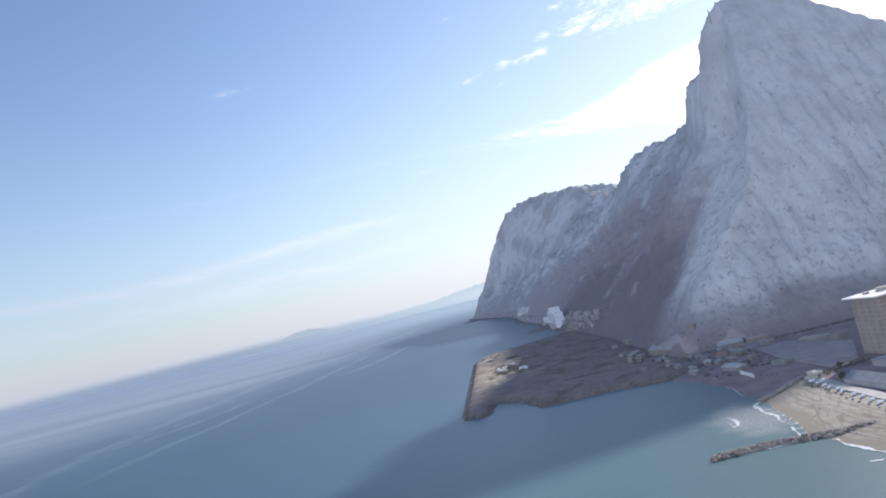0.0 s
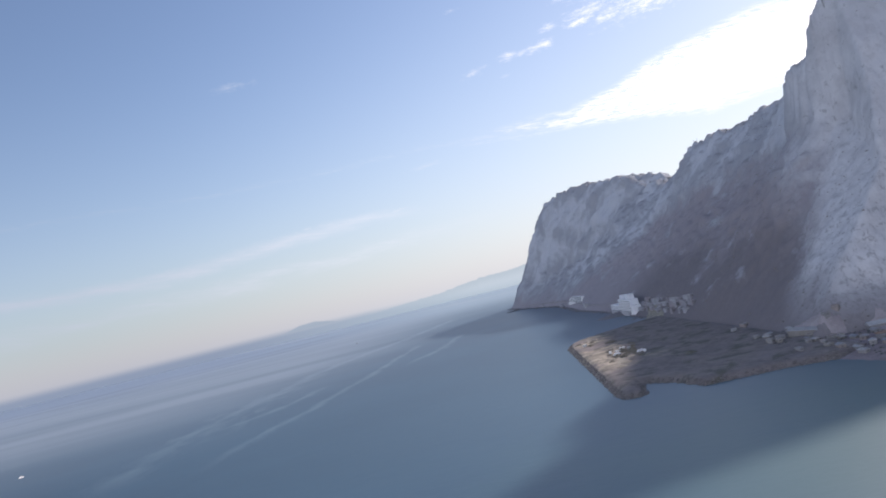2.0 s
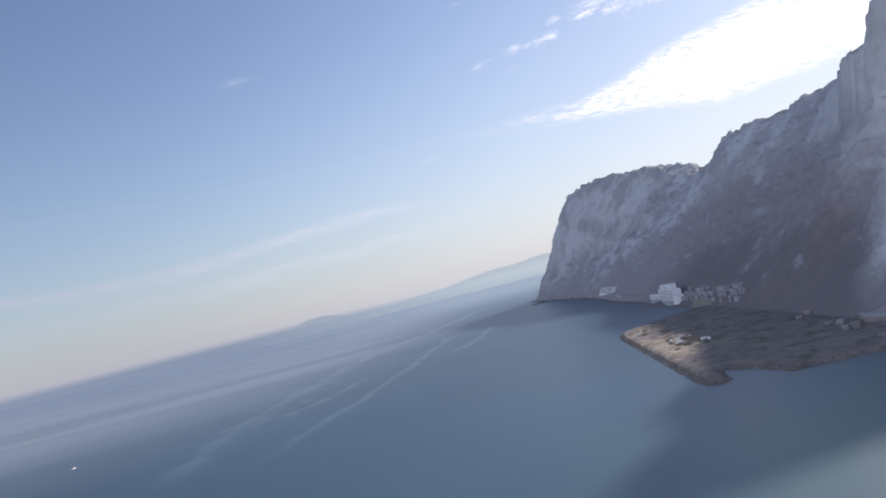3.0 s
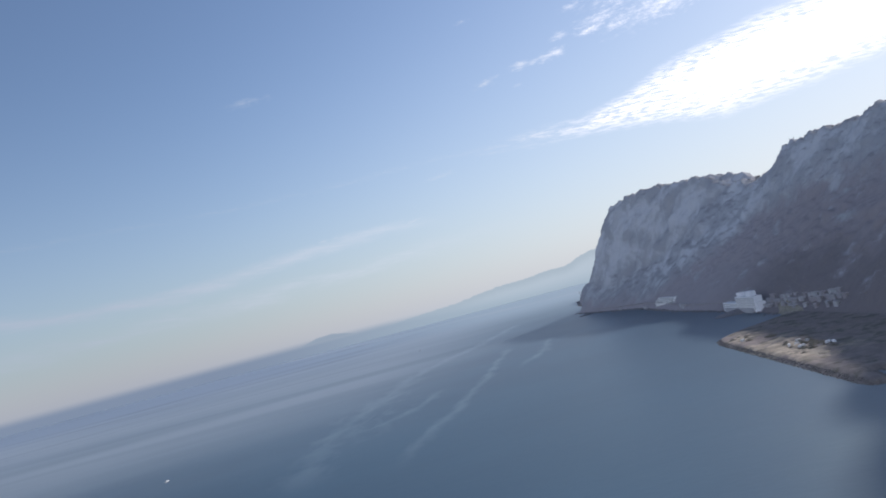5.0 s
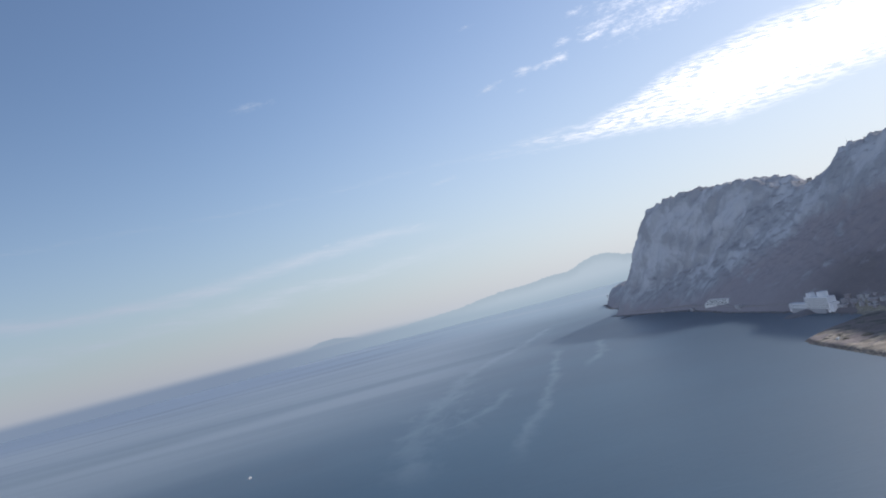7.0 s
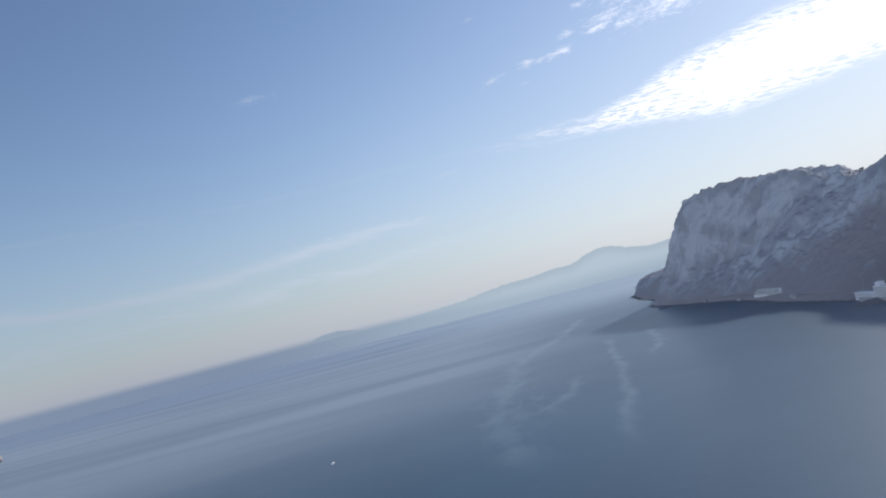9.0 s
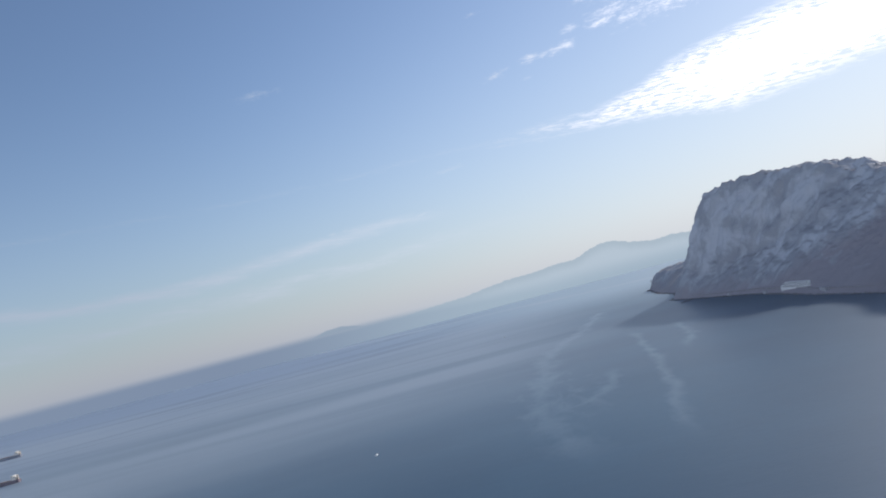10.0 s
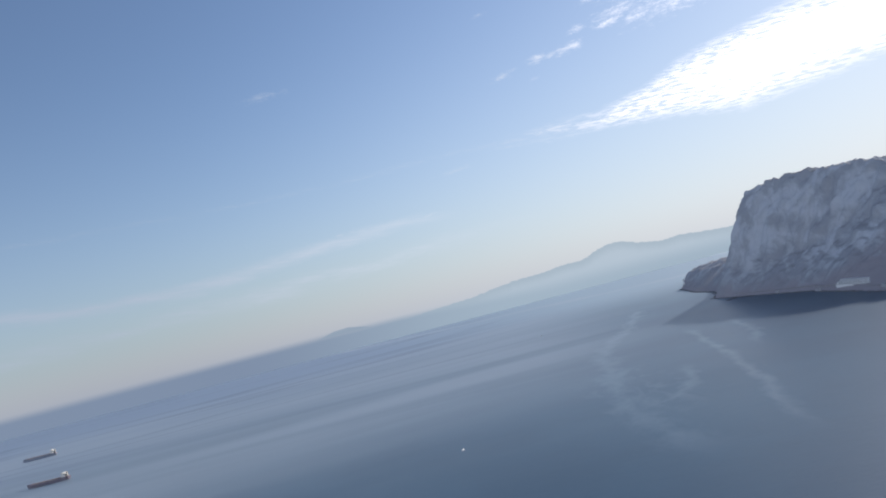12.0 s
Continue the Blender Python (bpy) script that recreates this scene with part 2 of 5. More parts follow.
def rock_material():
    m, N, b, co = material("limestone")
    x, y, z = N.split(co)
    nz = N.split(N.add("ShaderNodeNewGeometry").outputs["Normal"])[2]
    east = N.step(N.math("SUBTRACT", y, N.math("MULTIPLY_ADD", x, 1.2, 520.0)), -40.0, 60.0)

    def fall(across, down, along, detail, rough, distortion):
        """Noise drawn out down the fall line: along y on the north wall, along x on the eastern faces."""
        north = N.noise(N.vec(N.math("MULTIPLY", x, across), N.math("MULTIPLY", y, along), N.math("MULTIPLY", z, down)), 1.0, detail, rough, distortion)
        side = N.noise(N.vec(N.math("MULTIPLY", x, along), N.math("MULTIPLY", y, across), N.math("MULTIPLY", z, down)), 1.0, detail, rough, distortion)
        n = N.add("ShaderNodeMix", dtype="FLOAT")
        for socket, v in zip((n.inputs[0], n.inputs[2], n.inputs[3]), (east, north, side)):
            N.put(socket, v)
        return n.outputs[0]

    streak = fall(0.05, 0.009, 0.006, 6, 0.62, 0.2)
    blot = N.noise(co, 0.011, 5, 0.6)
    fine = N.noise(co, 0.16, 5, 0.65)
    crack = fall(0.10, 0.022, 0.014, 5, 0.7, 0.6)
    drift = N.math("SUBTRACT", blot, 0.5)
    # pale limestone, streaked down the walls
    tone = N.math("ADD", N.math("MULTIPLY", streak, 0.26), N.math("ADD", N.math("MULTIPLY", N.noise(co, 0.018, 5, 0.6), 0.62), N.math("MULTIPLY", fine, 0.12)))
    stone = N.ramp(tone, [(0.36, (0.47, 0.465, 0.47)), (0.46, (0.535, 0.53, 0.535)), (0.56, (0.605, 0.60, 0.60)), (0.66, (0.555, 0.545, 0.545))])
    stain = fall(0.13, 0.016, 0.010, 5, 0.65, 0.3)
    stone = N.mix(N.math("MULTIPLY", N.step(stain, 0.52, 0.68), 0.09), stone, (0.34, 0.33, 0.335))
    mottle = N.noise(N.scaled(co, (0.05, 0.04, 0.05)), 1.0, 7, 0.72)
    stone = N.mix(N.math("MULTIPLY", N.step(mottle, 0.48, 0.62), 0.30), stone, (0.36, 0.35, 0.355))
    stone = N.mix(N.math("MULTIPLY", N.step(crack, 0.54, 0.70), 0.14), stone, (0.35, 0.34, 0.34))
    # bushes on the ledges of the walls, thicker near their feet
    ledge = N.noise(N.scaled(co, (0.16, 0.12, 0.11)), 1.0, 5, 0.7, 0.5)
    ledge = N.step(N.math("ADD", ledge, N.line(z, 30.0, 330.0, 0.05, -0.03)), 0.56, 0.66)
    stone = N.mix(N.math("MULTIPLY", ledge, 0.46), stone, (0.19, 0.18, 0.175))
    # the slopes beyond the north wall: brown sand and scrub up to the foot of the upper cliffs
    foot = N.ramp(N.line(y, 800.0, 2500.0), [((p - 800.0) / 1700.0, ((h + 60.0) / 400.0,) * 3) for p, h in ((800, 0), (850, 62), (900, 122), (950, 168), (1050, 204), (1200, 214), (1420, 226), (1600, 226), (1790, 216), (1940, 206), (2000, 168), (2090, 124), (2200, 92), (2330, 30), (2440, -50))])
    below = N.math("SUBTRACT", N.math("MULTIPLY_ADD", foot, 400.0, -60.0), z)
    below = N.math("ADD", below, N.math("ADD", N.math("MULTIPLY", drift, 150.0), N.math("MULTIPLY", N.math("SUBTRACT", fine, 0.5), 60.0)))
    slope = N.step(below, -52.0, 46.0)
    # a strip of pale rock breaks through it here and there
    slope = N.math("MULTIPLY", slope, N.step(N.noise(N.scaled(co, (0.02, 0.009, 0.012), (0, 0, 20)), 1.0, 5, 0.6), 0.70, 0.56, 0.35, 1.0))
    run = N.math("ADD", N.math("MULTIPLY", fall(0.05, 0.008, 0.006, 5, 0.6, 0.2), 0.45), N.math("MULTIPLY", N.noise(co, 0.022, 6, 0.66, 0.4), 0.55))
    brown = N.mix(N.math("ADD", N.math("MULTIPLY", run, 0.6), N.math("MULTIPLY", N.noise(co, 0.3, 4, 0.7), 0.4)), (0.25, 0.226, 0.236), (0.352, 0.323, 0.332))
    # darker scrub over its lower half
    thick = N.math("MULTIPLY", N.step(N.math("MULTIPLY_ADD", drift, 150.0, z), 150.0, 60.0), N.step(y, 1850.0, 1450.0))
    brown = N.mix(N.math("MULTIPLY", thick, 0.75), brown, N.mix(fine, (0.14, 0.126, 0.13), (0.205, 0.187, 0.19)))
    # paler towards the headland: distance haze mixed into the slope's brown
    brown = N.mix(N.step(y, 1450.0, 2000.0, 0.0, 0.22), brown, N.mix(mottle, (0.37, 0.35, 0.365), (0.45, 0.43, 0.445)))
    # the cliffs above and the southern headland: weathered grey with dark patches of scrub
    beyond = N.step(N.math("MULTIPLY_ADD", drift, 160.0, N.math("SUBTRACT", y, N.math("MULTIPLY_ADD", x, 1.2, 520.0))), -40.0, 60.0)
    patch = N.noise(N.scaled(co, (0.011, 0.010, 0.011)), 1.0, 6, 0.58, 0.5)
    darkened = N.math("ADD", N.math("MULTIPLY", N.step(patch, 0.38, 0.60), 0.85), N.math("MULTIPLY", N.math("SUBTRACT", fine, 0.5), 0.5))
    # the headland is darker towards its foot
    lower = N.step(N.math("MULTIPLY_ADD", drift, 160.0, z), 150.0, 30.0)
    darkened = N.math("ADD", darkened, N.math("MULTIPLY", lower, N.step(y, 1900.0, 2300.0, 0.0, 0.6)), clamp=True)
    grey = N.mix(N.math("ADD", N.math("MULTIPLY", streak, 0.4), N.math("MULTIPLY", mottle, 0.6)), (0.455, 0.475, 0.50), (0.54, 0.56, 0.585))
    grey = N.mix(darkened, grey, N.mix(fine, (0.27, 0.28, 0.302), (0.33, 0.34, 0.362)))
    stone = N.mix(N.math("MULTIPLY", beyond, 0.9), stone, grey)
    # overgrown scree where the north wall meets the ground
    scree = N.math("MULTIPLY", N.step(N.math("ADD", z, N.math("MULTIPLY", drift, 120.0)), 66.0, 8.0), 0.85)
    stone = N.mix(scree, stone, brown)
    stone = N.mix(N.math("MULTIPLY", N.step(nz, 0.72, 0.9), 0.4), stone, (0.27, 0.262, 0.258))
    N.put(b.inputs["Base Color"], N.mix(slope, stone, brown))
    b.inputs["Roughness"].default_value = 0.95
    b.inputs["Specular IOR Level"].default_value = 0.15
    h = N.math("ADD", N.math("ADD", N.math("MULTIPLY", streak, 1.8), N.math("MULTIPLY", crack, 1.2)), N.math("ADD", N.math("MULTIPLY", fine, 1.0), N.math("MULTIPLY", N.noise(co, 0.5, 4, 0.6), 0.3)))
    bump(N, b, h, 0.3, 1.0)
    return m


def sea_material():
    m, N, b, co = material("sea_water")
    x, y, z = N.split(co)
    wide = N.noise(co, 0.0022, 4, 0.55)
    ragged = N.math("MULTIPLY", N.math("SUBTRACT", N.noise(N.scaled(co, (0.012, 0.006, 1)), 1.0, 5, 0.65), 0.5), 1.0)
    torn = N.noise(N.scaled(co, (0.020, 0.009, 1)), 1.0, 5, 0.65, 0.6)

    def graph(v, lo, hi, stops, low, high):
        """A smooth curve through a few stops."""
        u = N.ramp(N.line(v, lo, hi), [((p - lo) / (hi - lo), ((h - low) / (high - low),) * 3) for p, h in stops])
        return N.math("MULTIPLY_ADD", u, high - low, low)

    # wind slicks: pale wavering lines on the water, each with its own course and width
    slick = None
    for course, width, near, far_end, wander in (
        (((600, -600), (1050, -622), (1200, -632), (1400, -628), (1580, -600), (1800, -562), (2050, -538), (2200, -505), (2420, -440), (2600, -355), (3100, -205), (3400, -130)), 30.0, 900.0, 3500.0, 46.0),
        (((600, -500), (850, -482), (1080, -440), (1290, -392), (1550, -340), (1870, -294), (2150, -252), (2300, -235)), 14.0, 900.0, 2260.0, 26.0),
        (((1180, -650), (1255, -605), (1282, -540), (1350, -500), (1525, -448), (1640, -430)), 15.0, 1200.0, 1640.0, 34.0),
        (((1600, -262), (1687, -236), (1830, -178), (2190, -115), (2300, -100)), 14.0, 1640.0, 2260.0, 20.0),
    ):
        lo, hi = course[0][0], course[-1][0]
        d = N.math("ABSOLUTE", N.math("SUBTRACT", N.math("MULTIPLY_ADD", ragged, wander * 2.0, x), graph(y, lo, hi, course, -700.0, 0.0)))
        w = N.math("MULTIPLY", N.line(torn, 0.3, 0.7, 0.35, 1.7), width)
        line = N.step(N.math("DIVIDE", d, w), 1.5, -0.2)
        line = N.math("MULTIPLY", line, N.math("MULTIPLY", N.step(y, near - 60.0, near + 140.0), N.step(y, far_end, far_end - 160.0)))
        slick = line if slick is None else N.math("MAXIMUM", slick, line)
    # torn calm water between the first two lines
    px, py = N.math("SUBTRACT", x, -575.0), N.math("SUBTRACT", y, 1480.0)
    apart = N.math("SQRT", N.math("ADD", N.math("MULTIPLY", N.math("MULTIPLY", px, px), 9.0), N.math("MULTIPLY", py, py)))
    patch = N.math("MULTIPLY", N.step(apart, 430.0, 120.0), N.step(torn, 0.47, 0.66))
    slick = N.math("MAXIMUM", slick, N.math("MULTIPLY", patch, 0.7))
    slick = N.math("MULTIPLY", slick, N.line(torn, 0.3, 0.6, 0.45, 1.0))
    # the open strait: a broad pale band, dark lines in it, then even blue-grey water, haze put into the colour
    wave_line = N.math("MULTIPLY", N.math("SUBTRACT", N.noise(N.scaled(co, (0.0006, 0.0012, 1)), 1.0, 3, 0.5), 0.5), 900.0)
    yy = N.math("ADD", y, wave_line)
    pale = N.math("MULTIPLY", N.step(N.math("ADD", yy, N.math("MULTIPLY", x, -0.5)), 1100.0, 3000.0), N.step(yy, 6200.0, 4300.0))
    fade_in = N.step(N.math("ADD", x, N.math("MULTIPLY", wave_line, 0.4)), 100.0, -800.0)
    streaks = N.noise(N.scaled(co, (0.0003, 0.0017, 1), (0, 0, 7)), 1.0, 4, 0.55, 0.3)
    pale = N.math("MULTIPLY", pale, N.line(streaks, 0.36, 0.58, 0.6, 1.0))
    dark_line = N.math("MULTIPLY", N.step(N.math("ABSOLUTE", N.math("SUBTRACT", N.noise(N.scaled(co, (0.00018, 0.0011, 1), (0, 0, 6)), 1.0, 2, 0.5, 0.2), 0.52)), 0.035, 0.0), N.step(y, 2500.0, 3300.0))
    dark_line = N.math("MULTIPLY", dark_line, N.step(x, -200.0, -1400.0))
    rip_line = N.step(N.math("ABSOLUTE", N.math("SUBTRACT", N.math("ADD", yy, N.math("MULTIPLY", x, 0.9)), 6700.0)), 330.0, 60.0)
    # pale shallows off the beach
    sx = N.math("SUBTRACT", x, 110.0)
    sy = N.math("SUBTRACT", y, 400.0)
    near = N.math("SQRT", N.math("ADD", N.math("MULTIPLY", sx, sx), N.math("MULTIPLY", N.math("MULTIPLY", sy, sy), 0.9)))
    shallow = N.step(N.math("ADD", near, N.math("MULTIPLY", N.math("SUBTRACT", N.noise(co, 0.012, 5, 0.6), 0.5), 150.0)), 330.0, 50.0)
    body = N.mix(N.step(wide, 0.35, 0.65), (0.018, 0.053, 0.089), (0.028, 0.075, 0.117))
    # the pale coastal shelf
    shelf = N.math("MULTIPLY", N.step(N.math("MULTIPLY_ADD", wave_line, 0.5, x), -800.0, 100.0), N.step(y, 2000.0, 500.0))
    body = N.mix(N.math("MULTIPLY", shelf, 0.6), body, (0.066, 0.136, 0.18))
    # distance haze over the open strait, mixed into the water's base colour
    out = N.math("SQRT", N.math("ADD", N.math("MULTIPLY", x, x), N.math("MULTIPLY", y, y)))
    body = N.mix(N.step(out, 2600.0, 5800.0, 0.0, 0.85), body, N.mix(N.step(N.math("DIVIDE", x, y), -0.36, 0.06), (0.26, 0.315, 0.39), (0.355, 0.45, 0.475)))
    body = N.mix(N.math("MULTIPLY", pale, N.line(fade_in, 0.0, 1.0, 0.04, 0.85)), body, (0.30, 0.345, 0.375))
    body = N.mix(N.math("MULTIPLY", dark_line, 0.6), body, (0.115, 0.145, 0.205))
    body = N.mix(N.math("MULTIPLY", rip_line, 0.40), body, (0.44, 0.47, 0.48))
    body = N.mix(N.math("MULTIPLY", shallow, 0.85), body, (0.072, 0.148, 0.145))
    # sand stirred up where the waves break
    tx, ty = N.math("SUBTRACT", x, 172.0), N.math("SUBTRACT", y, 446.0)
    churn = N.math("SQRT", N.math("ADD", N.math("MULTIPLY", N.math("MULTIPLY", tx, tx), 4.0), N.math("MULTIPLY", ty, ty)))
    churn = N.step(N.math("ADD", churn, N.math("MULTIPLY", N.math("SUBTRACT", N.noise(co, 0.06, 5, 0.65), 0.5), 60.0)), 58.0, 24.0)
    body = N.mix(N.math("MULTIPLY", churn, 0.7), body, N.mix(N.step(N.noise(co, 0.5, 5, 0.75), 0.46, 0.60), (0.27, 0.285, 0.25), (0.42, 0.435, 0.41)))
    # the slicks' brighter sheen is partly mixed into the base colour
    body = N.mix(N.math("MULTIPLY", slick, 0.20), body, (0.19, 0.245, 0.28))
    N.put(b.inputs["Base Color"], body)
    N.put(b.inputs["Roughness"], N.math("ADD", N.math("MULTIPLY", slick, -0.08), 0.40))
    b.inputs["IOR"].default_value = 1.33
    b.inputs["Specular IOR Level"].default_value = 1.0
    wave = N.math("ADD", N.noise(N.scaled(co, (0.10, 0.17, 1), (0, 0, 25)), 1.0, 5, 0.6), N.math("MULTIPLY", N.noise(N.scaled(co, (0.02, 0.04, 1), (0, 0, -15)), 1.0, 3, 0.5), 1.5))
    bump(N, b, wave, 0.24, 0.6)
    # the swell reads finer in the open strait
    N.put(b.inputs["Normal"].links[0].from_node.inputs["Strength"], N.step(out, 1000.0, 3200.0, 0.22, 0.0))
    return m


def sand_material():
    m, N, b, co = material("sand")
    z = N.split(co)[2]
    track = N.noise(N.scaled(co, (0.05, 0.012, 1), (0, 0, 30)), 1.0, 5, 0.6, 1.5)
    big = N.noise(co, 0.03, 5, 0.6)
    dry = N.mix(N.step(big, 0.35, 0.65), (0.30, 0.276, 0.215), (0.38, 0.355, 0.287))
    dry = N.mix(N.math("MULTIPLY", N.step(N.math("ABSOLUTE", N.math("SUBTRACT", track, 0.5)), 0.05, 0.0), 0.8), dry, (0.165, 0.145, 0.115))
    loop = N.noise(N.scaled(co, (0.03, 0.02, 1), (0, 0, 12)), 1.0, 3, 0.5, 2.2)
    dry = N.mix(N.math("MULTIPLY", N.step(N.math("ABSOLUTE", N.math("SUBTRACT", loop, 0.5)), 0.022, 0.0), 0.7), dry, (0.15, 0.13, 0.105))
    N.put(b.inputs["Base Color"], N.mix(N.step(N.math("ADD", z, N.math("MULTIPLY", big, 0.7)), 1.15, 0.55), dry, (0.235, 0.215, 0.165)))
    b.inputs["Roughness"].default_value = 0.95
    bump(N, b, N.math("ADD", N.noise(co, 0.25, 5, 0.6), N.math("MULTIPLY", track, 0.6)), 0.6, 0.5)
    return m


def fill_material():
    m, N, b, co = material("rubble_fill")
    big, mid, fine = N.noise(co, 0.016, 5, 0.6, 0.6), N.noise(co, 0.09, 5, 0.65), N.noise(co, 0.6, 4, 0.6)
    c = N.mix(N.step(mid, 0.35, 0.65), (0.19, 0.158, 0.148), (0.27, 0.228, 0.212))
    fx, fy, fz = N.split(co)
    # paler sand, painted mainly into the corner that the sun reaches
    sunlit_corner = N.math("MULTIPLY", N.step(fx, 120.0, 95.0), N.step(fy, 815.0, 880.0))
    sandy = N.math("MULTIPLY", N.step(big, 0.44, 0.54), N.line(sunlit_corner, 0.0, 1.0, 0.12, 0.95))
    c = N.mix(sandy, c, N.mix(N.step(N.noise(co, 0.05, 4, 0.6), 0.40, 0.60), (0.26, 0.222, 0.165), (0.47, 0.405, 0.30)))
    c = N.mix(N.step(N.noise(co, 0.03, 5, 0.7), 0.51, 0.62), c, (0.125, 0.115, 0.085))
    N.put(b.inputs["Base Color"], N.mix(N.math("MULTIPLY", fine, 0.4), c, (0.15, 0.135, 0.12)))
    b.inputs["Roughness"].default_value = 0.95
    bump(N, b, N.math("ADD", mid, fine), 0.4, 0.5)
    return m


def foam_material():
    m, N, b, co = material("foam")
    N.put(b.inputs["Base Color"], N.mix(N.noise(co, 0.5, 4, 0.6), (0.62, 0.65, 0.66), (0.82, 0.83, 0.82)))
    N.put(b.inputs["Alpha"], N.step(N.noise(co, 0.4, 5, 0.75), 0.34, 0.52))
    b.inputs["Roughness"].default_value = 0.8
    return m


ROCK = rock_material()
SEA = sea_material()
SAND = sand_material()
FILL = fill_material()
FOAM = foam_material()
TOWN = plain("town_ground", (0.215, 0.172, 0.172), (0.315, 0.262, 0.258), 0.5, 0.95)
ASPHALT = plain("pale_asphalt", (0.40, 0.38, 0.35), (0.50, 0.475, 0.44), 1.0, 0.9)
BOULDER = plain("boulder", (0.17, 0.15, 0.13), (0.36, 0.32, 0.28), 2.0, 0.9)
ARMOUR = plain("armour_rock", (0.12, 0.105, 0.095), (0.24, 0.215, 0.195), 2.0, 0.95)
SHOREROCK = plain("shore_rock", (0.15, 0.142, 0.148), (0.25, 0.238, 0.245), 2.0, 0.95)
VILLAGE = [plain("village_grey", (0.275, 0.27, 0.285), (0.34, 0.335, 0.35), 1.0, 0.9), plain("village_pale", (0.36, 0.36, 0.375), (0.43, 0.43, 0.445), 1.0, 0.9), plain("village_mauve", (0.26, 0.24, 0.25), (0.32, 0.30, 0.31), 1.0, 0.9)]
ROADGREY = plain("coast_road_grey", (0.255, 0.238, 0.248), (0.315, 0.298, 0.308), 1.0, 0.95)
SCRUB = plain("scrub", (0.17, 0.15, 0.135), (0.27, 0.24, 0.215), 3.0, 0.95, relief=0)
LEAF = plain("leaf", (0.09, 0.092, 0.075), (0.14, 0.14, 0.115), 6.0, 0.7, relief=0)
BARK = plain("bark", (0.10, 0.075, 0.055), (0.18, 0.14, 0.10), 8.0, 0.95)
WHITE = plain("white_render", (0.66, 0.66, 0.64), (0.78, 0.77, 0.75), 1.0, 0.8)
CREAM = plain("cream_render", (0.38, 0.35, 0.30), (0.47, 0.43, 0.37), 1.0, 0.85)
GREYWALL = plain("grey_render", (0.33, 0.325, 0.315), (0.43, 0.42, 0.41), 1.0, 0.85)
TAN = plain("tan_render", (0.30, 0.26, 0.23), (0.37, 0.325, 0.285), 1.0, 0.85)
ROOFGREY = plain("grey_sheet_roof", (0.20, 0.205, 0.215), (0.30, 0.305, 0.315), 1.5, 0.55)
ROOFPALE = plain("pale_roof", (0.33, 0.335, 0.335), (0.45, 0.45, 0.45), 1.5, 0.6)
DULLCREAM = plain("dull_cream_render", (0.22, 0.205, 0.19), (0.29, 0.27, 0.25), 1.0, 0.9)
DULLGREY = plain("dull_grey_render", (0.24, 0.235, 0.23), (0.31, 0.30, 0.295), 1.0, 0.9)
DULLPINK = plain("dull_pink_render", (0.25, 0.215, 0.20), (0.31, 0.27, 0.25), 1.0, 0.9)
DULLGLASS = plain("dusty_glass", (0.10, 0.10, 0.105), (0.15, 0.15, 0.155), 1.0, 0.3, relief=0)
ROOFDULL = plain("weathered_roof", (0.30, 0.30, 0.30), (0.40, 0.40, 0.39), 1.5, 0.8)
HOTELWHITE = plain("hotel_render", (0.72, 0.73, 0.74), (0.80, 0.80, 0.80), 1.0, 0.85)
TOWNPALE = plain("worn_paving", (0.285, 0.248, 0.25), (0.385, 0.342, 0.342), 0.6, 0.95)
ROOFGREEN = plain("green_roof", (0.20, 0.27, 0.22), (0.28, 0.34, 0.28), 1.5, 0.6)
SHUTTER = plain("tan_shutter", (0.24, 0.21, 0.185), (0.30, 0.265, 0.235), 1.0, 0.7, relief=0)
TILE = plain("clay_tile", (0.25, 0.17, 0.135), (0.34, 0.24, 0.19), 2.0, 0.85)
GLASS = plain("dark_glass", (0.03, 0.035, 0.04), (0.06, 0.065, 0.07), 1.0, 0.12, relief=0)
STEEL = plain("weathered_steel", (0.30, 0.30, 0.30), (0.42, 0.42, 0.41), 2.0, 0.5, 0.4)
# hull paints lightened and greyed, with the distance haze in their colour
HULLDARK = plain("hazed_dark_hull_paint", (0.20, 0.22, 0.26), (0.25, 0.27, 0.31), 0.6, 0.5)
HULLRED = plain("hazed_red_hull_paint", (0.16, 0.135, 0.16), (0.21, 0.175, 0.195), 0.6, 0.5)
DECK = plain("deck_paint", (0.22, 0.17, 0.155), (0.28, 0.22, 0.20), 1.0, 0.7)
SHIPWHITE = plain("ship_white", (0.56, 0.54, 0.49), (0.66, 0.64, 0.58), 1.0, 0.5)
PAINT = [plain("car_white", (0.74, 0.74, 0.74), (0.80, 0.80, 0.80), 3.0, 0.3, relief=0), plain("car_dark", (0.03, 0.032, 0.04), (0.05, 0.052, 0.06), 3.0, 0.3, relief=0), plain("car_silver", (0.38, 0.39, 0.40), (0.46, 0.47, 0.48), 3.0, 0.35, 0.3, relief=0)]
RUBBER = plain("rubber", (0.02, 0.02, 0.02), (0.035, 0.035, 0.035), 5.0, 0.9, relief=0)

# ---- shared mesh helpers ----
def link(name, verts, faces, mat, parent=None, smooth=False):
    me = bpy.data.meshes.new(name)
    me.from_pydata((np.asarray(verts, float) * K).tolist(), [], [tuple(f) for f in faces])
    me.materials.append(mat)
    if smooth:
        me.shade_smooth()
    me.update()
    ob = new(name, me)
    ob.parent = parent
    return ob


